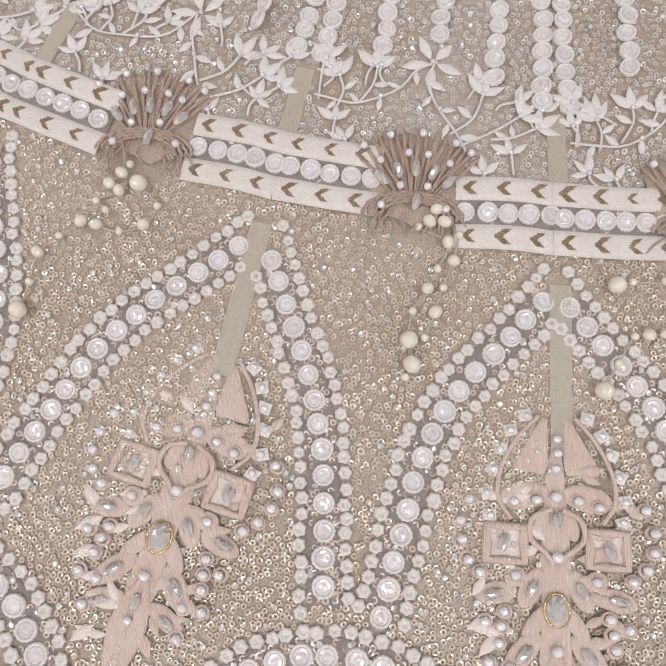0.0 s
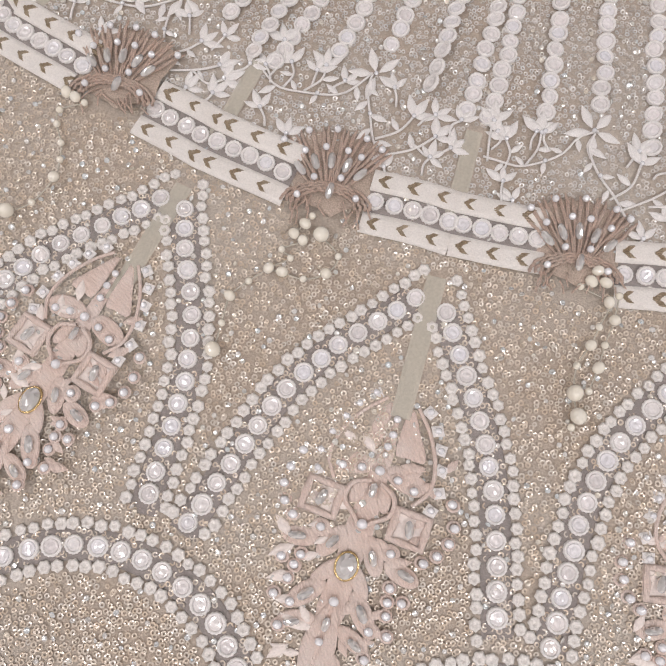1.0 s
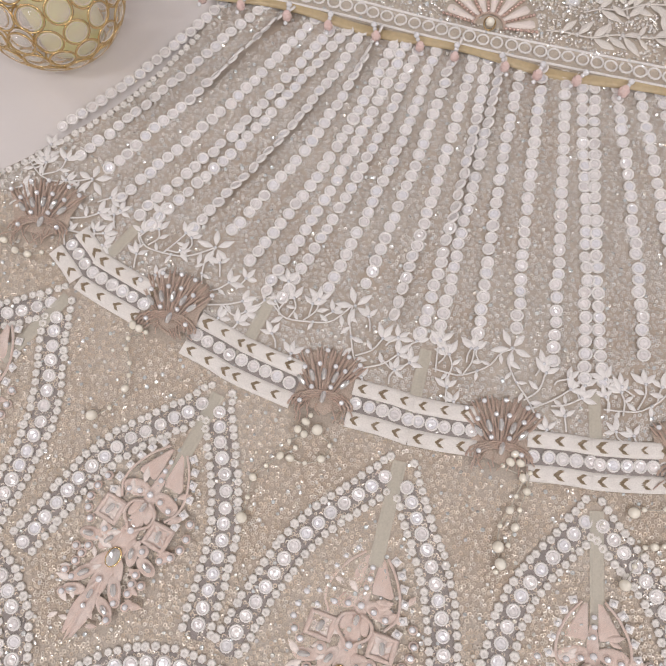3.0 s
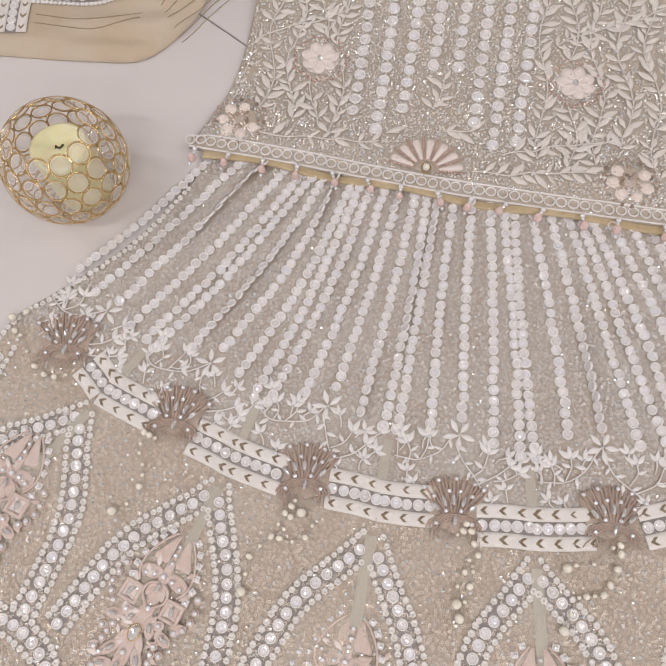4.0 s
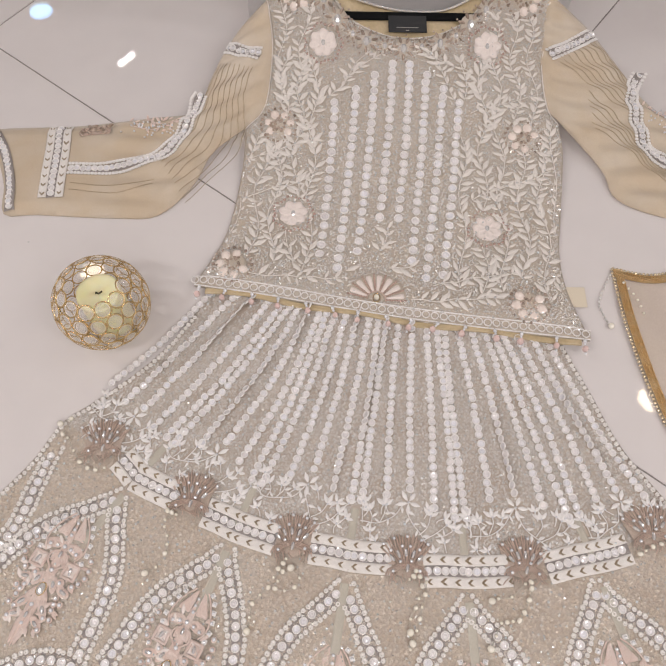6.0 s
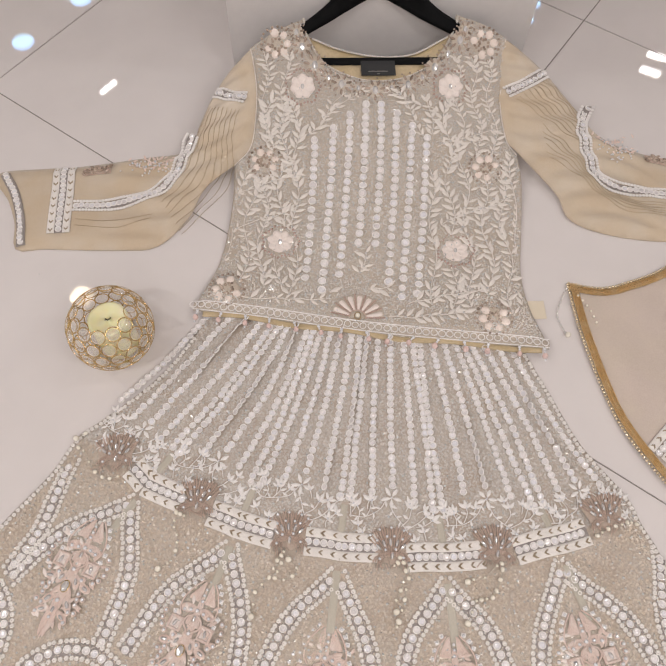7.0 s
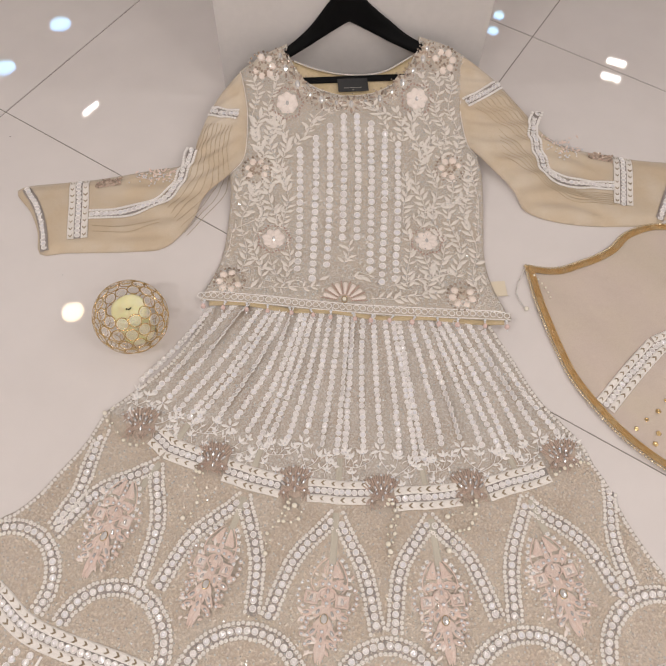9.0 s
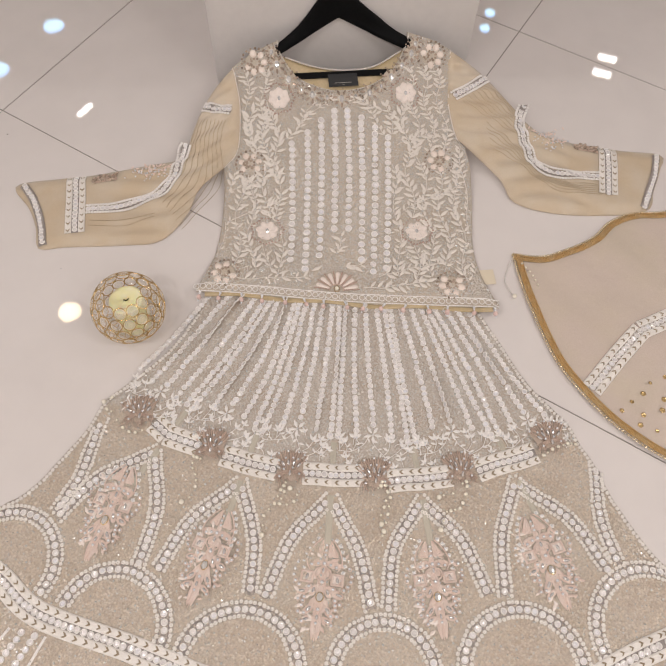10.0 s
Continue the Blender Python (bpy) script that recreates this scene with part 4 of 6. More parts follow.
# pink embroidered motifs inside the arches; local x across, y up, metres
GEM_ME = mesh("oval_crystal", *t_gem(0.0042, 0.0060, 0.0034, 12), M_crystal, False)
RIM_ME = mesh("setting", *tube([(x, y, 0.0006) for x, y in arc(1.0, 0, 345, 20, 0.0046, 0.0064)], 0.0006, 5, True), M_gold)
MARQ_ME = mesh("crystal", *t_marquise(0.0085, 0.0042, 0.0022), M_crystal, False)
BEAD_ME = mesh("pearl", *t_ball(0.0020, 10, 7), M_wpearl)
TAG_ME = mesh("square_sequin", *t_gem(0.0036, 0.0036, 0.0014, 4), M_white, False)
RINGB_ME = mesh("thread_ring", *t_ring(0.0031, 0.0018, 0.0010, 18), M_pink)


def ell(cx, cy, a, b, turn=0, n=18, d0=0, d1=360):
    c, s = math.cos(radians(turn)), math.sin(radians(turn))
    return [(0.001 * (cx + a * math.cos(w) * c - b * math.sin(w) * s), 0.001 * (cy + a * math.cos(w) * s + b * math.sin(w) * c)) for w in np.radians(np.linspace(d0, d1, n, endpoint=(d1 - d0) < 359))]


SPRIG_ME = [mesh("petal", *t_leaf(0.0130, 0.0058, 0.0016), mt) for mt in (M_pink, M_palepink)]


def motif(top, bottom, sx=1.0, seed=0):
    g = np.array(bottom) - np.array(top)
    ln = np.linalg.norm(g)
    k = ln / 0.136
    zz = float(h_skirt(*((np.array(top) + np.array(bottom)) / 2))) + 0.0012
    r2 = np.random.default_rng(seed)
    m = Matrix.Translation((*top, zz)) @ Matrix.Rotation(math.atan2(g[1], g[0]) + math.pi / 2, 4, "Z") @ Matrix.Diagonal((k * sx, k, 1, 1))
    root = outline_pad("pink_motif", [(x, y) for x, y in mm((0, -3), (3, -20), (5, -45), (6, -62), (5, -78), (6, -98), (3, -120), (0, -137), (-3, -120), (-6, -98), (-5, -78), (-6, -62), (-5, -45), (-3, -20))], 0.0006, M_pink, skirt, "blush pink embroidered motif with crystals and pearls", 0.0, m)

    def pad(pts, h=0.0013, mat=None, label=""):
        outline_pad("petal", bezier(list(pts) + [pts[0]], 28)[:-1], h * 0.5, mat or M_pink, root, label, 0.0004)

    def bead(x, y, me=BEAD_ME, s=1.0, turn=0.0, z=2.4):
        put(me.name.split(".")[0], me, root, "", Matrix.Translation((x * 0.001 + r2.normal(0, 0.0003), y * 0.001 + r2.normal(0, 0.0003), z * 0.001)) @ Matrix.Rotation(radians(turn), 4, "Z") @ Matrix.Scale(s, 4))

    for s in (1, -1):
        pad(mm(*[(s * a, b) for a, b in ((3, 0), (6, -1), (11, -10), (17, -22), (9, -23), (3.5, -22))]))
        pad(ell(s * 12, -33, 10, 5.5, s * -12))
        pad(ell(s * 5.5, -44, 3, 7, s * 15), 0.0018)
        # stitched square
        pad(mm(*[(s * (19 + a), -53 + b) for a, b in ((-8, 8), (0, 7.6), (8, 8), (7.6, 0), (8, -8), (0, -7.6), (-8, -8), (-7.6, 0))]), 0.0009, M_palepink)
        sq = [(0.001 * s * (19 + a), 0.001 * (-53 + b), 0.0018) for a, b in ((-7, 7), (0, 6.8), (7, 7), (6.8, 0), (7, -7), (0, -6.8), (-7, -7), (-6.8, 0))]
        put("stitched_border", mesh("stitched_border", *tube(sq, 0.0019, 6, True), M_pink), root)
        bead(s * 19, -53, MARQ_ME, 0.95, s * 14, 2.5)
        pad(ell(s * 9, -70, 4.2, 9, s * 24))
        bead(s * 9, -70, MARQ_ME, 0.85, s * 24)
        pad(ell(s * 22, -73, 8, 4.5, s * -14))
        bead(s * 23, -73, MARQ_ME, 0.9, s * 76)
        pad(ell(s * 15, -66, 4.2, 4.2), 0.0018)
        pad(ell(s * 7, -83, 3.2, 8.5, s * 34), 0.002)
        pad(ell(s * 12, -95, 4.5, 10, s * 36), 0.0024)
        bead(s * 12, -95, MARQ_ME, 0.95, s * 36)
        pad(ell(s * 12, -107, 4, 8, s * 66), 0.002)
        bead(s * 13, -108, MARQ_ME, 0.8, s * 62)
        pad(mm(*[(s * a, b) for a, b in ((0.6, -92), (4.5, -102), (7, -116), (3, -134), (0.8, -122))]), 0.0026)
        for x, y in ((8, -34), (16, -36), (15, -66), (19, -80), (20, -86), (21, -92), (24, -100), (17, -101), (18, -112), (26, -84)):
            bead(s * x, y)
            put("thread_ring", RINGB_ME, root, "", Matrix.Translation((s * x * 0.001, y * 0.001, 0.0008)))
        for x, y in ((12, 1), (17.5, -6), (21, -14), (24, -23), (26, -33), (25, -42)):
            put("square_sequin", TAG_ME, root, "white square sequin", Matrix.Translation((s * x * 0.001, y * 0.001, 0.0006)) @ Matrix.Rotation(r2.uniform(0, 1.5), 4, "Z"))
            bead(s * x, y, BEAD_ME, 0.8, 0, 2.0)
        for x, y in ((33, -36), (36, -45), (36, -53), (33, -60), (28, -65)):
            bead(s * x, y, BEAD_ME, 1.05)
            put("thread_ring", RINGB_ME, root, "", Matrix.Translation((s * x * 0.001, y * 0.001, 0.0004)))
        cord = bezier(mm(*[(s * a, b) for a, b in ((7, 1), (15, -9), (21, -22), (22, -34), (17, -43))]), 20)
        put("twisted_cord", mesh("twisted_cord", *tube(np.c_[cord, np.full(20, 0.0016)], 0.0009, 6), M_pink), root)
        loop = bezier(mm(*[(s * a, b) for a, b in ((2, -38), (9, -42), (10, -50), (4, -56), (1, -60))]), 18)
        put("twisted_cord", mesh("twisted_cord", *tube(np.c_[loop, np.full(18, 0.002)], 0.0011, 6), M_pink), root)
    for y, q in ((-8, 0.9), (-15, 0.95), (-21, 0.95), (-33, 1.15), (-58, 1.2), (-94, 1.1), (-112, 0.9)):
        bead(0, y, BEAD_ME, q)
    for q in range(34):
        sg, yy = (1, -1)[q % 2], r2.uniform(-126, -22)
        xx = r2.uniform(4, 27) * (0.55 if yy < -105 else 1.0)
        put("petal", SPRIG_ME[q % 2], root, "", Matrix.Translation((sg * xx * 0.001, yy * 0.001, 0.0010)) @ Matrix.Rotation(radians(sg * r2.uniform(-150, -20)), 4, "Z") @ Matrix.Scale(r2.uniform(0.55, 0.95), 4))
    bead(0, -42, MARQ_ME, 0.8)
    bead(0, -104, MARQ_ME, 0.75)
    put("setting", RIM_ME, root, "gold claw setting", Matrix.Translation((0, -0.078, 0.001)))
    put("oval_crystal", GEM_ME, root, "large clear oval crystal", Matrix.Translation((0, -0.078, 0.0012)))


for i, (a, b) in enumerate((((-0.284, 0.232), (-0.340, 0.094)), ((-0.137, 0.152), (-0.193, 0.021)), ((0.010, 0.098), (-0.021, -0.037)), ((0.157, 0.085), (0.160, -0.051)), ((0.311, 0.109), (0.342, -0.028)))):
    motif(a, b, 0.98 if i in (0, 1) else 1.12, i)

# ---------------------------------------------------------------- the blouse
blouse = thing("embroidered_blouse", "short-bodied cream blouse with mirror rows, leaf embroidery and sheer sleeves", "blouse")
HEM = [(-0.186, 0.541), (-0.084, 0.526), (0.011, 0.509), (0.136, 0.490), (0.338, 0.467)]
RSIDE = [(0.338, 0.467), (0.322, 0.537), (0.318, 0.602), (0.330, 0.679), (0.346, 0.783), (0.346, 0.838)]
RARM = [(0.346, 0.838), (0.332, 0.873), (0.332, 0.956), (0.345, 1.018), (0.367, 1.125)]
NECK = [(0.277, 1.185), (0.264, 1.142), (0.227, 1.071), (0.172, 1.028), (0.112, 1.017), (0.064, 1.031), (0.021, 1.065), (-0.007, 1.128), (-0.014, 1.178)]
LARM = [(-0.118, 1.100), (-0.112, 1.074), (-0.102, 0.986), (-0.108, 0.870), (-0.136, 0.822)]
LSIDE = [(-0.136, 0.822), (-0.137, 0.733), (-0.151, 0.630), (-0.186, 0.541)]
BLOUSE = np.vstack([bezier(HEM, 50)[:-1], bezier(RSIDE, 40)[:-1], bezier(RARM, 26)[:-1], bezier([(0.367, 1.125), (0.322, 1.162), (0.277, 1.185)], 14)[:-1], bezier(NECK, 44)[:-1], bezier([(-0.014, 1.178), (-0.066, 1.146), (-0.118, 1.100)], 14)[:-1], bezier(LARM, 26)[:-1], bezier(LSIDE, 30)[:-1]])
HEMC = bezier(HEM, 60)


def h_blouse(x, y):
    x, y = np.asarray(x, dtype=np.float64), np.asarray(y, dtype=np.float64)
    d, _ = edge_distance(x, y, BLOUSE)
    hem_y = np.interp(x, HEMC[:, 0], HEMC[:, 1])
    lift = 0.0085 * smooth01(1 - (y - hem_y) / 0.10)
    w = 0.0012 * np.sin(x * 38 + 2.2 * np.sin(y * 13)) * np.sin(y * 22 + 1.1) + 0.0010 * np.sin(x * 17 - y * 29)
    return 0.0045 + 0.0075 * smooth01(d / 0.022) + lift + w * smooth01(d / 0.02)


sheet("front_panel", BLOUSE, h_blouse, 0.0075, M_bodice, blouse, "champagne net front over a beige lining", 0.003)
back = np.array(bezier([(-0.030, 1.150), (0.0, 1.122), (0.05, 1.094), (0.113, 1.076), (0.183, 1.080), (0.254, 1.126), (0.285, 1.155)], 40).tolist() + [(0.30, 1.0), (0.12, 0.96), (-0.05, 1.0)])
sheet("back_lining", back, lambda x, y: 0.0030 + 0.0012 * np.sin(x * 60 + y * 25) * np.sin(y * 70) + 0 * x, 0.009, M_lining, blouse, "golden satin lining inside the back neck", 0.002)
nb = bezier([(0.0, 1.122), (0.05, 1.094), (0.113, 1.076), (0.183, 1.080), (0.254, 1.126)], 60)
put("back_neck_piping", mesh("back_neck_piping", *tube(np.c_[nb, np.full(60, 0.0058)], 0.0022, 6), M_cream), blouse, "padded satin piping of the back neck")
x, y, a = along(nb, 0.008)
pieces("neck_bead", t_ball(0.0014, 8, 5), M_wpearl, places(x, y + 0.0008, np.full(len(x), 0.0082), None, 0, None, rng), blouse, lambda x, y: True, 60)
lining_hem = [tuple(p + np.array([0.001, -0.0030 + 0.0022 * math.sin(p[0] * 38)])) for p in bezier([(-0.172, 0.538), (-0.084, 0.526), (0.011, 0.509), (0.136, 0.490), (0.325, 0.468)], 24)]
put("hem_lining", mesh("hem_lining", *strip(lining_hem, 0.0085, lambda x, y: 0.0105 + 0.0012 * np.sin(x * 45), 0.0022), M_lining), blouse, "folded golden lining below the hem")
label = put("neck_label", bm_mesh("neck_label", box((0.087, 1.026, 0.0092), (0.150, 1.0640, 0.0100), 0.0003), M_label), blouse, "black woven label at the back neck")
for lx, ly, w in ((0.118, 1.037, 0.036), (0.118, 1.0305, 0.005)):
    put("print_bar", bm_mesh("print_bar", box((lx - w / 2, ly - 0.0006, 0.01005), (lx + w / 2, ly + 0.0006, 0.0102)), M_print), label, "unreadable printed line")
put("side_tag", bm_mesh("side_tag", box((0.320, 0.522, 0.003), (0.346, 0.553, 0.0042), 0.0005), M_tag), blouse, "cream satin care tag")


def near_blouse(x, y):
    return True


b_mirrors, b_silver, b_daisy = [], [], []
LINES = [((0.000, 0.873), (-0.018, 0.578)), ((0.033, 0.900), (0.007, 0.569)), ((0.063, 0.930), (0.034, 0.589)), ((0.092, 0.955), (0.065, 0.645)), ((0.119, 0.953), (0.092, 0.645)), ((0.145, 0.932), (0.109, 0.582)), ((0.170, 0.903), (0.127, 0.553)), ((0.193, 0.875), (0.151, 0.556))]
for a, b in LINES:
    a, b = np.array(a), np.array(b)
    mirror_line([a, (a + b) / 2 + np.array([0.002, 0.0]), b], 0.0166, h_blouse, b_mirrors, lift=0.0014, tilt=0.09, wob=0.0005)
hem_in = [tuple(p) for p in offset(HEM, 0.0075, 30)]
put("hem_ribbon", mesh("hem_ribbon", *strip(hem_in, 0.012, h_blouse, 0.0006, lift=0.0012), M_bodice), blouse, "cream hem ribbon edged with piping")
for o in (0.0012, 0.0142):
    c = offset(HEM, o, 70)
    put("hem_piping", mesh("hem_piping", *tube(np.c_[c, h_blouse(c[:, 0], c[:, 1]) + 0.0014], 0.0011, 6), M_white), blouse, "white corded hem piping")
hem_rings = []
mirror_line(hem_in, 0.0116, h_blouse, hem_rings, tilt=0.05, lift=0.0034)
pieces("hem_ring", T_HRING, M_white, np.vstack(hem_rings), blouse, lambda x, y: True, 80)
nk = offset(NECK, 0.003, 90)
put("neck_piping", mesh("neck_piping", *tube(np.c_[nk, h_blouse(nk[:, 0], nk[:, 1]) + 0.0015], 0.0022, 7), M_cream), blouse, "padded neck piping with silver beads")
for side in (RARM, LARM):
    c = bezier(side, 60)
    put("armhole_piping", mesh("armhole_piping", *tube(np.c_[c, h_blouse(c[:, 0], c[:, 1]) + 0.0008], 0.0010, 6), M_bleaf), blouse, "beaded armhole piping")
x, y, a = along(offset(NECK, 0.0035), 0.0036)
b_silver.append(places(x, y, h_blouse(x, y) + 0.0036, None, 0.2, np.full(len(x), 1.2), rng))

# leaf sprays of the blouse
T_BLEAF = t_leaf(0.0200, 0.0070, 0.0014)
BROOCH = [(-0.066, 1.108), (0.318, 1.104), (-0.084, 0.825), (0.286, 0.806), (-0.136, 0.572), (0.262, 0.516)]
FLOWER = [(-0.020, 0.998), (0.245, 0.995), (-0.057, 0.662), (0.218, 0.641)]
KEEPOUT = [(p, 0.026) for p in BROOCH] + [(p, 0.026) for p in FLOWER] + [((0.060, 0.530), 0.045)]


def free(x, y, r=0.0):
    for (cx, cy), q in KEEPOUT:
        if math.hypot(x - cx, y - cy) < q + r:
            return False
    if y < 0.95:
        for a, b in LINES:
            if b[1] - 0.006 < y < a[1] + 0.006:
                lx = b[0] + (a[0] - b[0]) * (y - b[1]) / (a[1] - b[1])
                if abs(x - lx) < 0.0075 + r * 0.4:
                    return False
    d, ins = edge_distance(np.array([x]), np.array([y]), BLOUSE[::5])
    hy = np.interp(x, HEMC[:, 0], HEMC[:, 1])
    return bool(ins[0]) and d[0] > 0.006 and y > hy + 0.022


def spray(x0, y0, x1, y1, wave, seed):
    r3 = np.random.default_rng(seed)
    n = max(5, int(math.hypot(x1 - x0, y1 - y0) / 0.016))
    ph = r3.uniform(0, 6)
    pts = [(x0 + (x1 - x0) * i / n + wave * math.sin(ph + i * 0.75), y0 + (y1 - y0) * i / n + r3.normal(0, 0.002)) for i in range(n + 1)]
    c = bezier(pts, n * 4)
    stems, leaves = [], []
    run = []
    for p in c:
        if free(p[0], p[1]):
            run.append(tuple(p))
        else:
            if len(run) > 3:
                stems.append(run)
            run = []
    if len(run) > 3:
        stems.append(run)
    for st in stems:
        q = np.array(st)
        for i in range(0, len(q) - 1, 3):
            if r3.random() < 0.12:
                continue
            g = q[i + 1] - q[i]
            hd = math.atan2(g[1], g[0])
            for s in (1, -1):
                w = hd + s * r3.uniform(0.3, 1.15)
                sc = r3.uniform(0.6, 1.15)
                tip = q[i] + np.array([math.cos(w), math.sin(w)]) * 0.016 * sc
                if free(tip[0], tip[1], -0.002):
                    leaves.append((*(q[i] + np.array([math.cos(w), math.sin(w)]) * 0.001), w, sc))
            if r3.random() < 0.6:
                b_silver.append(places([q[i][0]], [q[i][1]], h_blouse(q[i][:1], q[i][1:]) + 0.0022, None, 0.2, [1.5], r3))
    for st in stems:
        mine = [a for a in leaves if min(math.hypot(a[0] - p[0], a[1] - p[1]) for p in st) < 0.003]
        if mine:
            vine("leaf_spray", [st], mine, blouse, h_blouse, lift=0.0019, r=0.0008, leaf=("blouse_leaf", T_BLEAF), mat=M_bleaf, owner="blouse")


sd = 100
for x0, y0, x1, y1, w in ((-0.150, 0.600, -0.120, 0.800, 0.006), (-0.118, 0.580, -0.098, 0.800, 0.008), (-0.088, 0.575, -0.075, 0.960, 0.008), (-0.060, 0.570, -0.050, 0.990, 0.008), (-0.036, 0.560, -0.030, 0.960, 0.006),
                          (0.176, 0.540, 0.205, 0.970, 0.006), (0.204, 0.530, 0.236, 0.970, 0.008), (0.236, 0.540, 0.262, 1.080, 0.008), (0.266, 0.560, 0.292, 1.070, 0.008), (0.294, 0.520, 0.318, 1.060, 0.008), (0.312, 0.540, 0.334, 0.880, 0.004),
                          (-0.088, 0.870, -0.085, 1.090, 0.006), (-0.060, 0.900, -0.045, 1.080, 0.006), (-0.010, 0.885, 0.060, 0.985, 0.004), (0.020, 0.925, 0.085, 0.990, 0.004), (0.190, 0.885, 0.150, 0.985, 0.004), (0.215, 0.935, 0.135, 0.985, 0.004),
                          (-0.150, 0.556, 0.010, 0.552, 0.006), (0.105, 0.520, 0.235, 0.525, 0.006), (0.000, 0.566, 0.120, 0.575, 0.006), (0.070, 0.600, 0.075, 0.640, 0.004), (0.140, 0.545, 0.255, 0.570, 0.006), (-0.120, 0.690, -0.020, 0.735, 0.006), (0.205, 0.690, 0.320, 0.745, 0.006), (-0.125, 0.76, -0.03, 0.80, 0.006), (0.215, 0.86, 0.325, 0.90, 0.006)):
    spray(x0, y0, x1, y1, w, sd)
    sd += 1


# brooches of white stones and crystals
STONE_ME = mesh("white_stone", *t_gem(0.0060, 0.0056, 0.0030, 8), M_stone, False)
SMALL_ME = mesh("crystal", *t_gem(0.0019, 0.0019, 0.0020, 8), M_rhine, False)
MARB_ME = mesh("marquise_crystal", *t_marquise(0.0095, 0.0042, 0.0028), M_rhine, False)
for i, (cx, cy) in enumerate(BROOCH):
    z = float(h_blouse(np.array(cx), np.array(cy)))
    base = outline_pad("brooch", arc(0.0165, 0, 340, 20), 0.0012, M_bodice, blouse, "round brooch of white stones and crystals", z + 0.0006, Matrix.Translation((cx, cy, 0)) @ Matrix.Diagonal((1.18, 1.18, 1, 1)))
    for q in range(7):
        a = q * 2 * math.pi / 7 + i
        if q % 7 != 3:
            put("white_stone", STONE_ME, base, "", Matrix.Translation((0.0145 * math.cos(a), 0.0145 * math.sin(a), z + 0.0012)) @ Matrix.Rotation(a, 4, "Z") @ Matrix.Scale(rng.uniform(0.8, 1.05), 4))
    for q in range(20):
        a = q * 2 * math.pi / 20
        put("crystal", SMALL_ME, base, "", Matrix.Translation((0.0228 * math.cos(a) + rng.normal(0, 0.0006), 0.0228 * math.sin(a), z + 0.0008)))
    for q in range(22):
        a, r = rng.uniform(0, 6.28), rng.uniform(0.004, 0.0195)
        put("crystal", SMALL_ME, base, "", Matrix.Translation((r * math.cos(a), r * math.sin(a), z + 0.0016)) @ Matrix.Scale(rng.uniform(0.7, 1.1), 4))
    for q in range(8):
        a = q * 2 * math.pi / 8 + 0.3
        put("crystal", SMALL_ME, base, "", Matrix.Translation((0.0068 * math.cos(a), 0.0068 * math.sin(a), z + 0.0015)))
# neck jewels
NJ = [(-0.020, 1.100, 1.2), (-0.030, 1.140, 0.9), (0.003, 1.052, 1.3), (0.028, 1.020, 0.8), (0.050, 1.004, 1.2), (0.080, 0.994, 0.8), (0.110, 0.989, 1.2), (0.140, 0.994, 0.8), (0.170, 1.002, 1.2), (0.197, 1.020, 0.8), (0.222, 1.045, 1.3), (0.250, 1.080, 1.0), (0.275, 1.115, 1.2), (0.288, 1.145, 0.9)]
for cx, cy, s in NJ:
    z = float(h_blouse(np.array(cx), np.array(cy)))
    base = outline_pad("neck_jewel", arc(0.0105 * s, 0, 330, 14), 0.0008, M_bodice, blouse, "clustered crystal jewel beside the neckline", z + 0.0006, Matrix.Translation((cx, cy, 0)) @ Matrix.Diagonal((1.15, 1.15, 1, 1)))
    put("centre_crystal", GEM_ME, base, "", Matrix.Translation((0, 0, z + 0.0014)) @ Matrix.Scale(0.8 * s, 4))
    for q in range(7):
        a = q * 2 * math.pi / 7 + 0.2
        put("marquise_crystal", MARB_ME, base, "", Matrix.Translation((0.0092 * s * math.cos(a), 0.0092 * s * math.sin(a), z + 0.0012)) @ Matrix.Rotation(a - math.pi / 2, 4, "Z") @ Matrix.Scale(0.75 * s, 4))
    for q in range(9):
        a = q * 2 * math.pi / 9
        put("crystal", SMALL_ME, base, "", Matrix.Translation((0.0145 * s * math.cos(a), 0.0145 * s * math.sin(a), z + 0.0008)) @ Matrix.Scale(0.7, 4))
# pink organza flowers
PETAL_ME = mesh("petal", *rings_mesh([[(x, y, 0.0004) for x, y in ell(0, 10, 6.2, 8.5)], [(x, y, 0.0016) for x, y in ell(0, 10.3, 5.6, 7.6)], [(x, y, 0.0008) for x, y in ell(0, 9, 2.2, 4.5)]]), M_palepink)
PBEAD_ME = mesh("pink_bead", *t_ball(0.0018, 8, 5), M_rosegold)
for i, (cx, cy) in enumerate(FLOWER):
    z = float(h_blouse(np.array(cx), np.array(cy)))
    base = outline_pad("flower_applique", arc(0.017, 0, 340, 20), 0.0008, M_palepink, blouse, "pale pink organza flower with a beaded rim", z + 0.0006, Matrix.Translation((cx, cy, 0)) @ Matrix.Diagonal((1.15, 1.15, 1, 1)))
    for q in range(7):
        put("petal", PETAL_ME, base, "", Matrix.Translation((0, 0, z + 0.0012)) @ Matrix.Rotation(q * 2 * math.pi / 7 + 0.2 * i, 4, "Z") @ Matrix.Rotation(0.08, 4, "X"))
    for q in range(30):
        a = q * 2 * math.pi / 30
        r = 0.0245 + 0.0018 * math.cos(7 * a)
        put("pink_bead", PBEAD_ME, base, "", Matrix.Translation((r * math.cos(a), r * math.sin(a), z + 0.0016)))
    put("centre_crystal", GEM_ME, base, "", Matrix.Translation((0, 0, z + 0.0026)) @ Matrix.Scale(0.62, 4))
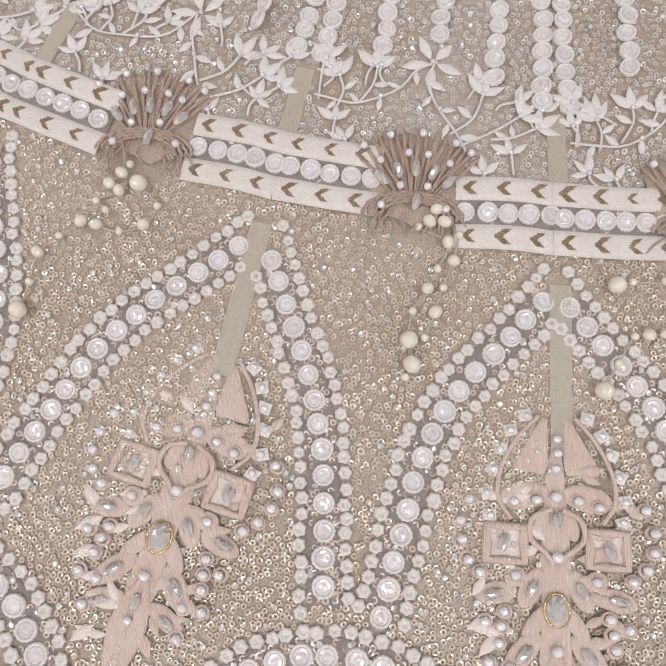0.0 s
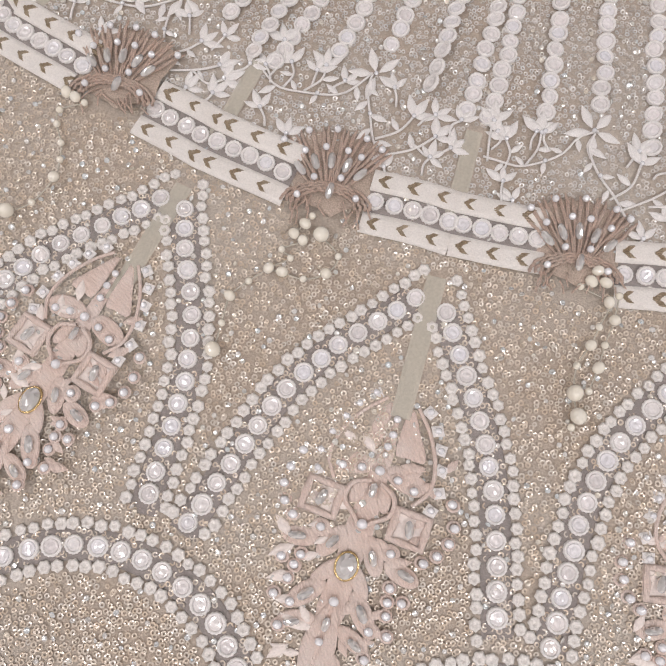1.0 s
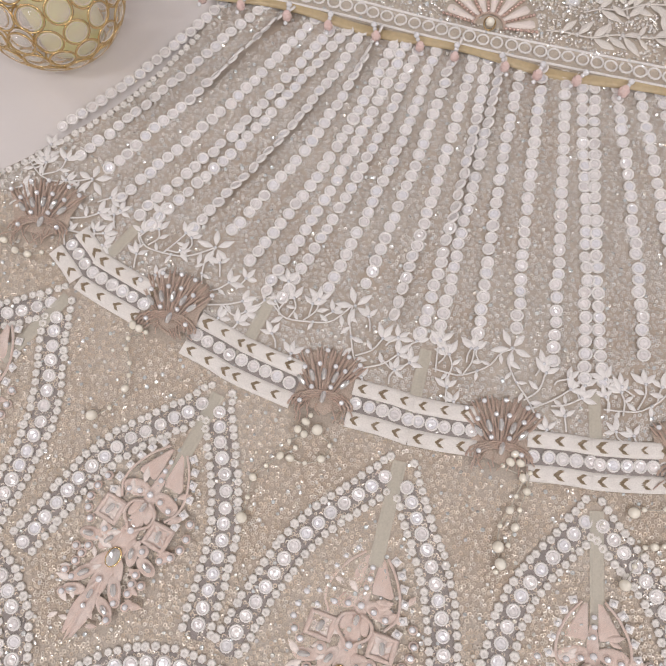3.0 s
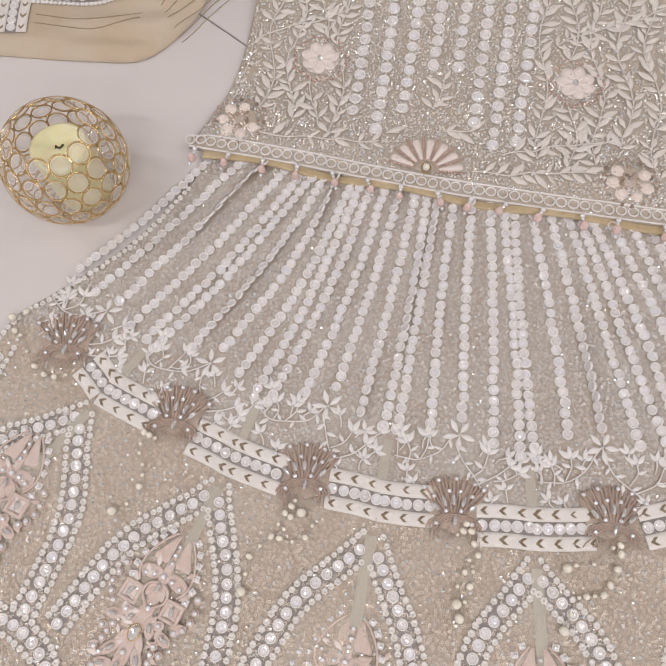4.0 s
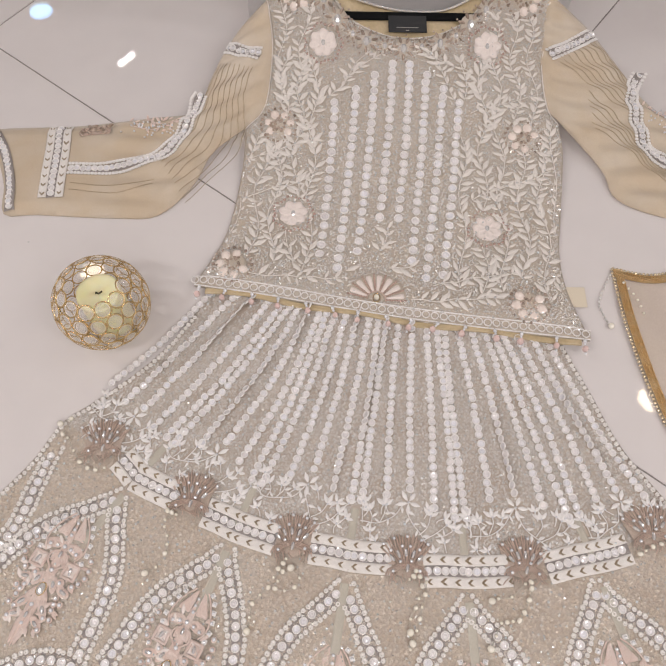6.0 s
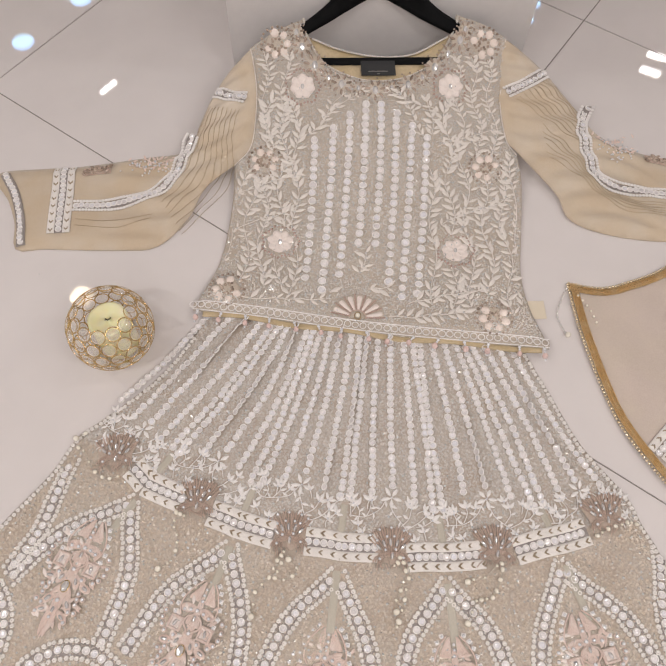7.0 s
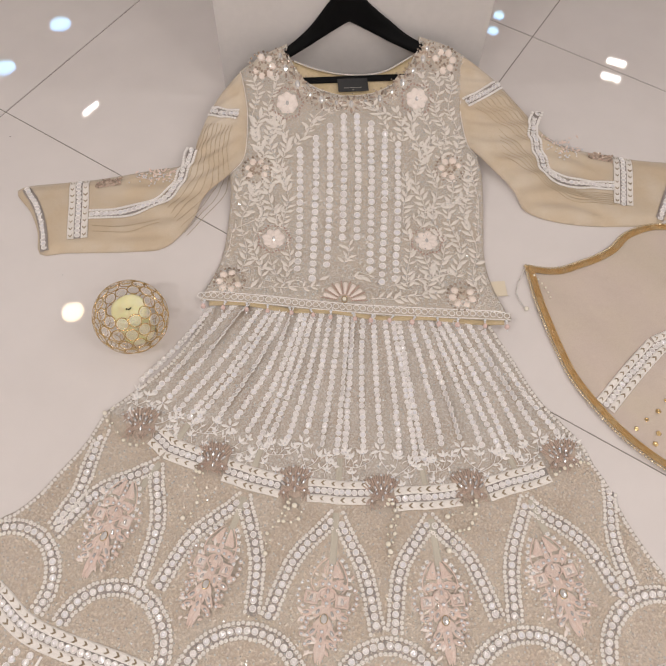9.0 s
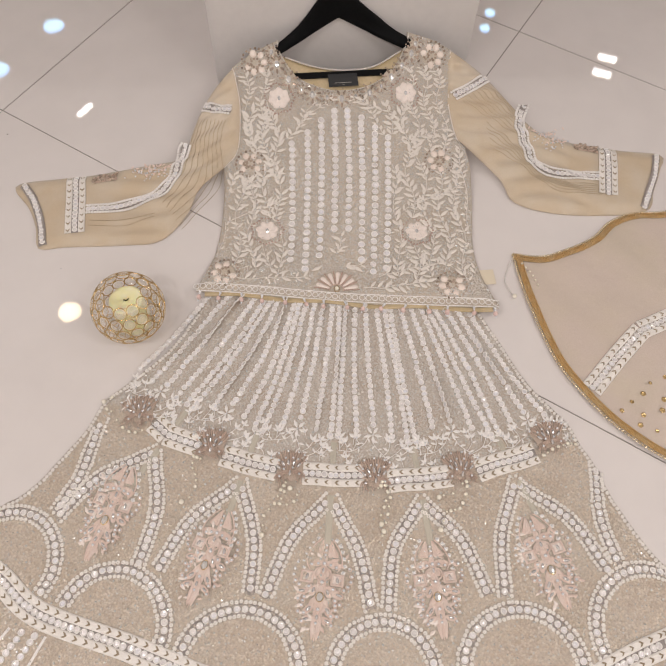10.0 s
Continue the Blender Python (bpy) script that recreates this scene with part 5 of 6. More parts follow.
# pink fan at the hem
z = float(h_blouse(np.array(0.059), np.array(0.520))) + 0.0014
hem_fan = outline_pad("hem_fan", [(0, 0)] + arc(0.041, -84, 84, 26), 0.0007, M_bodice, blouse, "pale pink fan embroidery with bead rays at the hem", 0.0, Matrix.Translation((0.059, 0.519, z)) @ Matrix.Rotation(-0.14, 4, "Z"))
for a in np.linspace(-72, 72, 7):
    v = rings_mesh([[(x, y, 0.0006) for x, y in mm((-1.6, 13), (1.6, 13), (4.0, 35), (2.6, 38), (-2.6, 38), (-4.0, 35))], [(x, y, 0.0018) for x, y in mm((-1.2, 14), (1.2, 14), (3.4, 34.5), (2.2, 37), (-2.2, 37), (-3.4, 34.5))]])
    put("ray", mesh("ray", *v, M_palepink), hem_fan, "", Matrix.Rotation(radians(-a), 4, "Z"))
for a in np.linspace(-84, 84, 8):
    for r in np.arange(0.014, 0.041, 0.0031):
        put("bead", PBEAD_ME, hem_fan, "", Matrix.Translation((r * math.sin(radians(a)), r * math.cos(radians(a)), 0.0018)) @ Matrix.Scale(0.8, 4))
put("arched_cord", mesh("arched_cord", *tube([(x, y, 0.002) for x, y in arc(0.0125, -95, 95, 20)], 0.0011, 6), M_brown), hem_fan)
put("setting", RIM_ME, hem_fan, "", Matrix.Translation((0, 0.003, 0.001)))
put("pearl", P_BIG, hem_fan, "", Matrix.Translation((0, 0.003, 0.0036)) @ Matrix.Scale(0.9, 4))

# beads that hang from the hem
HB_ME = mesh("rose_bead", *t_ball(0.0046, 8, 5, 1.3), M_pinkbead, False)
for i, s in enumerate(np.linspace(0.02, 0.985, 15)):
    p = HEMC[int(s * 59)]
    g = np.array([-0.14, -1.0]) + np.array([rng.normal(0, 0.25), 0])
    g /= np.linalg.norm(g)
    pts = np.array([(*(p + g * q), 0.0185 - 0.10 * q) for q in np.linspace(0, 0.021, 8)])
    dr = put("hem_drop", mesh("hem_drop", *tube(pts, 0.0005, 5), M_tulle), blouse, "hanging strand of a rose bead and pearls")
    for q, me, sc in ((0.004, BEAD_ME, 1.3), (0.008, BEAD_ME, 0.9), (0.0145, HB_ME, rng.uniform(0.8, 1.05)), (0.021, BEAD_ME, 0.9)):
        put(me.name.split(".")[0], me, dr, "", Matrix.Translation((*(p + g * q), 0.0190 - 0.10 * q)) @ Matrix.Rotation(rng.uniform(0, 3), 4, "Z") @ Matrix.Scale(sc, 4))

# sleeves
SL_L = [(-0.108, 1.105), (-0.124, 1.090), (-0.158, 1.039), (-0.184, 0.980), (-0.201, 0.922), (-0.219, 0.858), (-0.282, 0.844), (-0.395, 0.826), (-0.443, 0.823), (-0.533, 0.811), (-0.503, 0.755), (-0.485, 0.710), (-0.474, 0.660), (-0.427, 0.660), (-0.313, 0.656), (-0.251, 0.663), (-0.206, 0.718), (-0.183, 0.778), (-0.130, 0.832), (-0.100, 0.87), (-0.094, 0.98)]
SL_R = [(0.350, 1.118), (0.369, 1.121), (0.408, 1.072), (0.436, 1.024), (0.467, 0.953), (0.497, 0.887), (0.549, 0.849), (0.655, 0.817), (0.736, 0.799), (0.722, 0.760), (0.694, 0.710), (0.664, 0.663), (0.561, 0.660), (0.474, 0.674), (0.415, 0.704), (0.401, 0.757), (0.352, 0.842), (0.326, 0.885), (0.324, 0.98)]


def sleeve(pts, sg, long_pts, band, cuff, shoulder, pleats, pink, silver):
    pts = np.array(pts)
    close = np.vstack([bezier(pts, 110), bezier([pts[-1], pts[0]], 8)[1:-1]])

    def hs(x, y):
        x, y = np.asarray(x, dtype=np.float64), np.asarray(y, dtype=np.float64)
        d, _ = edge_distance(x, y, close)
        u = x * 0.35 * sg + y
        fold = 0.0030 * np.sin(u * 150 + 3 * np.sin(x * 22)) * smooth01((np.abs(x - 0.11) - 0.2) / 0.05) * smooth01((0.47 - np.abs(x - 0.11)) / 0.05)
        soft = 0.0016 * np.sin(x * 33 + y * 21) * np.sin(y * 37)
        return 0.0025 + 0.0075 * smooth01(d / 0.02) + (fold + soft) * smooth01(d / 0.018)

    sl = sheet("sleeve", close, hs, 0.0075, M_sleeve, blouse, "sheer beige chiffon sleeve with ribbon bands", 0.0012)
    store, chev, dz = [], [], []
    # wrist band
    b0, b1 = np.array(band[0]), np.array(band[1])
    ribbon_band([b0, (b0 + b1) / 2 + np.array([0.001, 0.0]), b1], sl, hs, 1, store, chev, half=0.0122, width=0.0120)
    # cuff edge
    put("cuff_strip", mesh("cuff_strip", *strip(cuff, 0.016, hs, 0.0006, lift=0.001), M_grey), sl, "grey beaded cuff edge")
    mirror_line(cuff, 0.0085, hs, store, 0.003, lift=0.0018)
    # long curved band
    put("backing_strip", mesh("backing_strip", *strip(long_pts, 0.0115, hs, 0.0003, lift=0.0008), M_grey), sl, "narrow grey net strip")
    mirror_line(long_pts, 0.0086, hs, store, 0.003, lift=0.0013)
    for o in (0.0088, -0.0088):
        x, y, a = along(offset(long_pts, o), 0.0050)
        dz.append(places(x, y, hs(x, y) + 0.001, a, 0.05, np.full(len(x), 0.92), rng))
    # shoulder band
    put("backing_strip", mesh("backing_strip", *strip(shoulder, 0.016, hs, 0.0003, lift=0.0008), M_grey), sl)
    mirror_line(shoulder, 0.0088, hs, store, 0.004, lift=0.0013)
    for o in (0.0105, -0.0105):
        x, y, a = along(offset(shoulder, o), 0.0052)
        dz.append(places(x, y, hs(x, y) + 0.001, a, 0.05, None, rng))
    # thin olive lines along the pleats, darker than the chiffon
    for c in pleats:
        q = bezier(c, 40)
        put("pleat", mesh("pleat", *tube(np.c_[q, hs(q[:, 0], q[:, 1]) + 0.0004], 0.00055, 5), M_pleat), sl, "narrow dark olive pleat line")
    m = np.vstack(store)
    pieces("mirror", T_SRING, M_white, m, sl, lambda x, y: True, 300, "mirror_ring", "", True, None)
    merged("mirror_glass", T_SGLASS, M_mirror, m, sl, "", False)
    merged("thread_flower", T_DAISY, M_white, np.vstack(dz), sl, "")
    merged("arrow_mark", T_CHEV, M_gold_thread, np.vstack(chev), sl, "", False)
    # pink spray and silver beads
    r4 = np.random.default_rng(9)
    (px, py), (qx, qy) = pink
    lv = [(px + (qx - px) * r4.random() + r4.normal(0, 0.010), py + (qy - py) * r4.random() + r4.normal(0, 0.007), r4.uniform(0, 6.28), r4.uniform(0.6, 1.0)) for _ in range(26)]
    vine("pink_spray", [[(px, py), ((px + qx) / 2, (py + qy) / 2 - 0.01), (qx, qy)]], lv, sl, hs, mat=M_pink, owner="sleeve")
    bx = [(px + (qx - px) * r4.random() + r4.normal(0, 0.012), py + (qy - py) * r4.random() - abs(r4.normal(0, 0.012))) for _ in range(46)]
    bx = np.array(bx)
    merged("pearl_bead", t_ball(0.0016, 8, 5), M_wpearl, places(bx[:, 0], bx[:, 1], hs(bx[:, 0], bx[:, 1]) + 0.002, None, 0, None, r4), sl, "small white pearl beads")
    (px, py), (qx, qy) = silver
    base = outline_pad("bead_patch", [(px, py - 0.008), (qx, qy - 0.008), (qx, qy + 0.006), ((px + qx) / 2, (py + qy) / 2 + 0.008), (px, py + 0.006)], 0.001, M_brown, sl, "taupe bead patch with long crystals", float(hs(np.array(px), np.array(py))) + 0.001)
    for q in range(16):
        u = r4.random()
        put("marquise_crystal", MARB_ME, base, "", Matrix.Translation((px + (qx - px) * u, py + (qy - py) * u + r4.normal(0, 0.004), float(hs(np.array(px), np.array(py))) + 0.0025)) @ Matrix.Rotation(r4.uniform(0.8, 2.2), 4, "Z"))
    return sl


sleeve(SL_L, -1, [(-0.391, 0.738), (-0.335, 0.740), (-0.287, 0.753), (-0.248, 0.780), (-0.227, 0.824), (-0.212, 0.892)], ((-0.419, 0.822), (-0.409, 0.684)), [(-0.516, 0.807), (-0.492, 0.765), (-0.474, 0.711), (-0.466, 0.664)],
       [(-0.178, 0.990), (-0.147, 0.979), (-0.120, 0.974)],
       [[(-0.188 + 0.007 * i, 0.955 - 0.001 * i), (-0.206 + 0.008 * i, 0.890), (-0.224 + 0.010 * i, 0.825 - 0.006 * i), (-0.262 + 0.006 * i, 0.762 - 0.010 * i)] for i in range(9)] + [[(-0.385, 0.712 - 0.012 * i), (-0.32, 0.708 - 0.012 * i), (-0.265, 0.722 - 0.010 * i)] for i in range(2)],
       ((-0.312, 0.822), (-0.240, 0.832)), ((-0.385, 0.806), (-0.340, 0.812)))
sleeve(SL_R, 1, [(0.487, 0.945), (0.467, 0.889), (0.472, 0.802), (0.489, 0.773), (0.527, 0.757), (0.596, 0.748)], ((0.629, 0.822), (0.599, 0.702)), [(0.723, 0.795), (0.706, 0.750), (0.680, 0.703), (0.660, 0.668)],
       [(0.348, 0.984), (0.381, 1.002), (0.428, 1.034)],
       [[(0.376 + 0.012 * i, 0.980 + 0.012 * i), (0.420 + 0.010 * i, 0.925 + 0.010 * i), (0.458 + 0.004 * i, 0.880 + 0.014 * i)] for i in np.arange(-1, 4, 0.6)] + [[(0.398, 0.905 - 0.03 * i), (0.44, 0.850 - 0.022 * i), (0.50, 0.752 - 0.012 * i), (0.585, 0.728 - 0.010 * i)] for i in np.arange(0, 3, 0.5)],
       ((0.490, 0.880), (0.545, 0.835)), ((0.562, 0.826), (0.606, 0.812)))

pieces("mirror", T_BRING, M_white, np.vstack(b_mirrors), blouse, near_blouse, 300, "mirror_ring", "", True, ("mirror_glass", T_BGLASS, M_mirror_o, M_mirror, False))
x, y = scatter(BLOUSE, 0.0028, rng, 0.5, 0.22)
x, y = clear(x, y)
b_silver.append(places(x, y, h_blouse(x, y) + 0.0009, None, 0.42, rng.uniform(0.5, 1.15, len(x)), rng))
merged("bead_filling", rings_mesh([circle(0.0014, 0, 7), circle(0.0010, 0.0007, 7)], peak=0.0002), M_silver, np.vstack(b_silver), blouse, "tiny silver beads and sequins", False)

# extra bright beads, added to imitate glints on the bodice
x, y = scatter(BLOUSE, 0.0075, rng, 0.5, 0.25)
x, y = clear(x, y)
merged("bright_bead", rings_mesh([circle(0.0017, 0, 7), circle(0.0012, 0.0006, 7), circle(0.0005, 0.0005, 7)]), M_glint, places(x, y, h_blouse(x, y) + 0.0016, None, 0.42, rng.uniform(0.7, 1.2, len(x)), rng), blouse, "scattered brighter beads added as glints", False)

# ---------------------------------------------------------------- hanger
hanger = thing("clothes_hanger", "matt black wooden clothes hanger inside the blouse, against the pillar", "hanger")
HOUT = np.vstack([bezier([(-0.098, 1.078), (-0.019, 1.158), (0.039, 1.215), (0.085, 1.290), (0.112, 1.322), (0.134, 1.328), (0.156, 1.322), (0.184, 1.272), (0.232, 1.205), (0.273, 1.165), (0.352, 1.092)], 60), [(0.340, 1.072)], bezier([(0.257, 1.131), (0.200, 1.174), (0.128, 1.228)], 14), bezier([(0.124, 1.228), (0.060, 1.182), (-0.009, 1.129)], 14), [(-0.090, 1.062)]]) + np.array([0.0, 0.007])
sheet("shoulder_bar", HOUT, lambda x, y: 0.0060 + 0.0042 * smooth01(edge_distance(x, y, HOUT)[0] / 0.008), 0.006, M_black, hanger, "shaped black shoulder bar", 0.007)
put("trouser_bar", bm_mesh("trouser_bar", box((-0.005, 1.0540, 0.0050), (0.245, 1.0730, 0.0090), 0.0015), M_black), hanger, "straight black trouser bar")
hk = [(0.134, 1.325 + 0.001 * i, 0.008) for i in range(0, 30, 6)] + [(0.134 + 0.022 - 0.022 * math.cos(w), 1.355 + 0.03 * math.sin(w), 0.008) for w in np.linspace(0, 4.0, 16)]
put("hook", mesh("hook", *tube(hk, 0.0018, 8), M_black), hanger, "bent wire hook")

# the blouse leans back: flat on the floor at its hem, rising along the body to the hanger, which rests on the pillar
CLOTH_Z = 0.012   # height of the flat pattern
LEAN_EYE = np.array([-0.010, -0.040, 0.99])
RISE_Y = np.linspace(0.50, 1.45, 191)
RISE_Z = np.cumsum(np.interp(RISE_Y, (0.50, 0.64, 0.80, 1.00, 1.18, 1.23, 1.45), (0.0, 0.0, 0.20, 0.33, 0.40, 0.60, 0.62))) * (RISE_Y[1] - RISE_Y[0])


def leaned(x, y):
    """Where a point of the flat pattern lies on the leaning cloth."""
    x, y = np.asarray(x, dtype=np.float64), np.asarray(y, dtype=np.float64)
    z = np.interp(y, RISE_Y, RISE_Z) * (1 - 0.93 * smooth01((np.abs(x - 0.115) - 0.22) / 0.30))
    k = z / LEAN_EYE[2]
    return np.stack([x + (LEAN_EYE[0] - x) * k, y + (LEAN_EYE[1] - y) * k, CLOTH_Z + (LEAN_EYE[2] - CLOTH_Z) * k], -1)


def lean_frame(x, y):
    e = 0.002
    du, dv = (leaned(x + e, y) - leaned(x - e, y)) / (2 * e), (leaned(x, y + e) - leaned(x, y - e)) / (2 * e)
    n = np.cross(du, dv)
    return du, dv, n / np.linalg.norm(n, axis=-1, keepdims=True)


def lean(ob):
    """Bends cloth and cords point by point; small hard pieces are carried whole."""
    me = ob.data
    if ob.matrix_basis == Matrix.Identity(4) and (me is None or me.users == 1):
        if me is not None:
            co = np.empty(len(me.vertices) * 3, dtype=np.float32)
            me.vertices.foreach_get("co", co)
            co = co.reshape(-1, 3).astype(np.float64)
            n = lean_frame(co[:, 0], co[:, 1])[2]
            me.vertices.foreach_set("co", (leaned(co[:, 0], co[:, 1]) + n * (co[:, 2:3] - CLOTH_Z)).astype(np.float32).ravel())
            me.update()
        for c in ob.children:
            lean(c)
        return
    m = ob.matrix_basis.copy()
    x, y, z = m.translation
    du, dv, n = lean_frame(x, y)
    u = du / np.linalg.norm(du)
    turn = Matrix(np.stack([u, np.cross(n, u), n], 1).tolist()).to_4x4()
    m.translation = (0, 0, 0)
    ob.matrix_basis = Matrix.Translation(Vector((leaned(x, y) + n * (z - CLOTH_Z)).tolist())) @ turn @ m


bpy.context.view_layer.update()
for garment in (blouse, hanger):
    for piece in garment.children:
        lean(piece)

# ---------------------------------------------------------------- dupatta
dup = thing("sheer_scarf", "sheer cream organza scarf with a gold trim, lying on the floor", "scarf")
D_TOP = [(0.390, 0.582), (0.442, 0.572), (0.484, 0.581), (0.546, 0.606), (0.588, 0.641), (0.640, 0.657), (0.698, 0.656), (0.80, 0.67), (0.95, 0.69)]
D_LOW = [(0.390, 0.582), (0.394, 0.496), (0.410, 0.401), (0.426, 0.343), (0.459, 0.280), (0.500, 0.226), (0.548, 0.183), (0.64, 0.125), (0.78, 0.07), (0.92, 0.05)]
DUP = np.vstack([bezier(D_TOP, 70), [(1.0, 0.5), (1.0, 0.2)], bezier(D_LOW, 90)[::-1][:-1]])


def h_dup(x, y):
    x, y = np.asarray(x, dtype=np.float64), np.asarray(y, dtype=np.float64)
    return 0.0042 + 0.0016 * np.sin(x * 26 + 2 * y) * np.sin(y * 31 - x * 9) + 0.0010 * np.sin(x * 61 + y * 40)


sheet("organza_cloth", DUP, h_dup, 0.012, M_dupatta, dup, "see-through cream organza", 0.0008)
for path, sg in ((D_TOP, -1), (D_LOW, 1)):
    p = offset(path, sg * 0.0065, 90)
    put("gold_trim", mesh("gold_trim", *strip(p, 0.0100, h_dup, 0.0014, lift=0.0008), M_trim), dup, "woven gold braid trim")
    for o in (0.0015, 0.0065, 0.0115):
        c = offset(path, sg * o, 140)
        put("trim_cord", mesh("trim_cord", *tube(np.c_[c, h_dup(c[:, 0], c[:, 1]) + 0.0026], 0.0009, 5), M_trim), dup, "raised gold cord")
    x, y, a = along(offset(path, -sg * 0.0018), 0.0052)
    pieces("trim_bead", t_ball(0.0022, 8, 5, 1.0), M_palegold, places(x, y, h_dup(x, y) + 0.0008, a, 0.1, None, rng), dup, lambda x, y: True, 300)
d_m, d_c = [], []
ribbon_band([(0.462, 0.306), (0.520, 0.360), (0.577, 0.409)], dup, h_dup, 1, d_m, d_c, mid=False)
ribbon_band([(0.577, 0.409), (0.66, 0.438), (0.80, 0.470)], dup, h_dup, 1, d_m, d_c, mid=False)
pieces("mirror", T_SRING, M_white, np.vstack(d_m), dup, lambda x, y: True, 100, "mirror_ring", "", True, ("mirror_glass", T_SGLASS, M_mirror_o, M_mirror, False))
pieces("arrow_mark", T_CHEV, M_gold_thread, np.vstack(d_c), dup, lambda x, y: True, 100, "arrow_mark", "", False)
gx, gy = scatter(np.array([(0.49, 0.262), (0.60, 0.37), (0.80, 0.43), (0.95, 0.2), (0.70, 0.13), (0.56, 0.20)]), 0.030, rng, 0.25, 0.1)
pieces("gold_flower", t_daisy(0.0042, 0.0012, 5), M_gold, places(gx, gy, h_dup(gx, gy) + 0.0006, None, 0.1, rng.uniform(0.7, 1.1, len(gx)), rng), dup, lambda x, y: True, 120, label="small gold zari flower")
ds = bezier([(0.388, 0.578), (0.376, 0.558), (0.363, 0.529), (0.368, 0.505), (0.372, 0.497)], 40)
tas = put("bead_tassel", mesh("bead_tassel", *tube(np.c_[ds, np.full(40, 0.0025)], 0.0005, 5), M_tulle), dup, "string of silver beads at the corner")
SB_ME = mesh("silver_bead", *t_ball(0.0019, 8, 5, 1.2), M_silver, False)
for p in ds[2::3]:
    put("silver_bead", SB_ME, tas, "", Matrix.Translation((p[0], p[1], 0.0026)))
put("pearl", P_BIG, tas, "", Matrix.Translation((0.373, 0.494, 0.0046)))
for i, p in enumerate(bezier([(0.400, 0.560), (0.413, 0.535), (0.418, 0.512)], 6)):
    put("pearl", P_SML, tas, "", Matrix.Translation((p[0], p[1], float(h_dup(p[0], p[1])) + 0.003)))

# ---------------------------------------------------------------- candle in its wire globe
CB, R = Vector((-0.289, 0.488, 0.0)), 0.0582
globe = thing("candle_holder", "round gold wire candle holder with clear crystal discs", "candle holder", CB)
WIRE_ME = mesh("wire_ring", *tube([(x, y, 0) for x, y in arc(0.0099, 0, 342, 20)], 0.00085, 6, True), M_gold)
DISC_ME = mesh("crystal_disc", *rings_mesh([circle(0.0030, -0.0022, 14), circle(0.0068, -0.0012, 14), circle(0.0078, 0.0, 14), circle(0.0066, 0.0014, 14), circle(0.0036, 0.0024, 14)], True, True), M_glass, False)
INNER_ME = mesh("inner_ring", *tube([(x, y, 0) for x, y in arc(0.0078, 0, 342, 18)], 0.0003, 5, True), M_palepink)
LINK_ME = mesh("link_bead", *t_ball(0.0011, 8, 5), M_gold)
for row, th in enumerate((41, 60.5, 80, 99.5, 119, 138.5, 158)):
    n = max(5, round(2 * math.pi * math.sin(radians(th)) * R / 0.0206))
    for i in range(n):
        ph = 2 * math.pi * (i + 0.5 * (row % 2)) / n + 0.13 * row
        nrm = Vector((math.sin(radians(th)) * math.cos(ph), math.sin(radians(th)) * math.sin(ph), math.cos(radians(th))))
        m = Matrix.Translation(nrm * R + Vector((0, 0, R))) @ nrm.to_track_quat("Z", "Y").to_matrix().to_4x4()
        w = put("wire_ring", WIRE_ME, globe, "gold wire ring", m)
        put("crystal_disc", DISC_ME, w, "clear faceted crystal disc")
        put("inner_ring", INNER_ME, w, "pale rim of the crystal disc")
        put("link_bead", LINK_ME, w, "", Matrix.Translation((0.0103, 0, 0)))
put("base_ring", mesh("base_ring", *tube([(x, y, 0.0012) for x, y in arc(0.022, 0, 350, 36)], 0.0012, 6, True), M_gold), globe, "gold wire foot ring")
put("base_plate", mesh("base_plate", *rings_mesh([circle(0.024, 0.0030, 32), circle(0.024, 0.0042, 32), circle(0.006, 0.0046, 32)], True, True), M_gold), globe, "small gold plate")
candle = thing("pillar_candle", "short ivory pillar candle standing inside the wire globe", "candle", CB + Vector((0.0, 0.004, 0.0046)))
CR = 0.0275
wob = [(CR * 0.985, 0.0), (CR, 0.002), (CR, 0.030), (CR * 1.0, 0.0695), (CR * 0.985, 0.0728), (CR * 0.90, 0.0736), (CR * 0.78, 0.0718), (CR * 0.45, 0.0692), (CR * 0.12, 0.0686)]
rings = [[(r * math.cos(a) * (1 + 0.012 * math.sin(3 * a)), r * math.sin(a), zz + (0.0012 * math.sin(2 * a + 0.6) if zz > 0.064 else 0)) for a in (2 * math.pi * i / 40 for i in range(40))] for r, zz in wob]
put("wax_body", mesh("wax_body", *rings_mesh(rings, True, True), M_wax), candle, "ivory wax with a hollowed top")
put("wick", mesh("wick", *tube([(-0.0042, 0.0, 0.0688), (-0.0030, 0.0006, 0.0723), (0.0, -0.0005, 0.0708), (0.0032, 0.0004, 0.0726), (0.0048, 0.0008, 0.0745)], 0.0011, 6), M_wick), candle, "short charred wick")

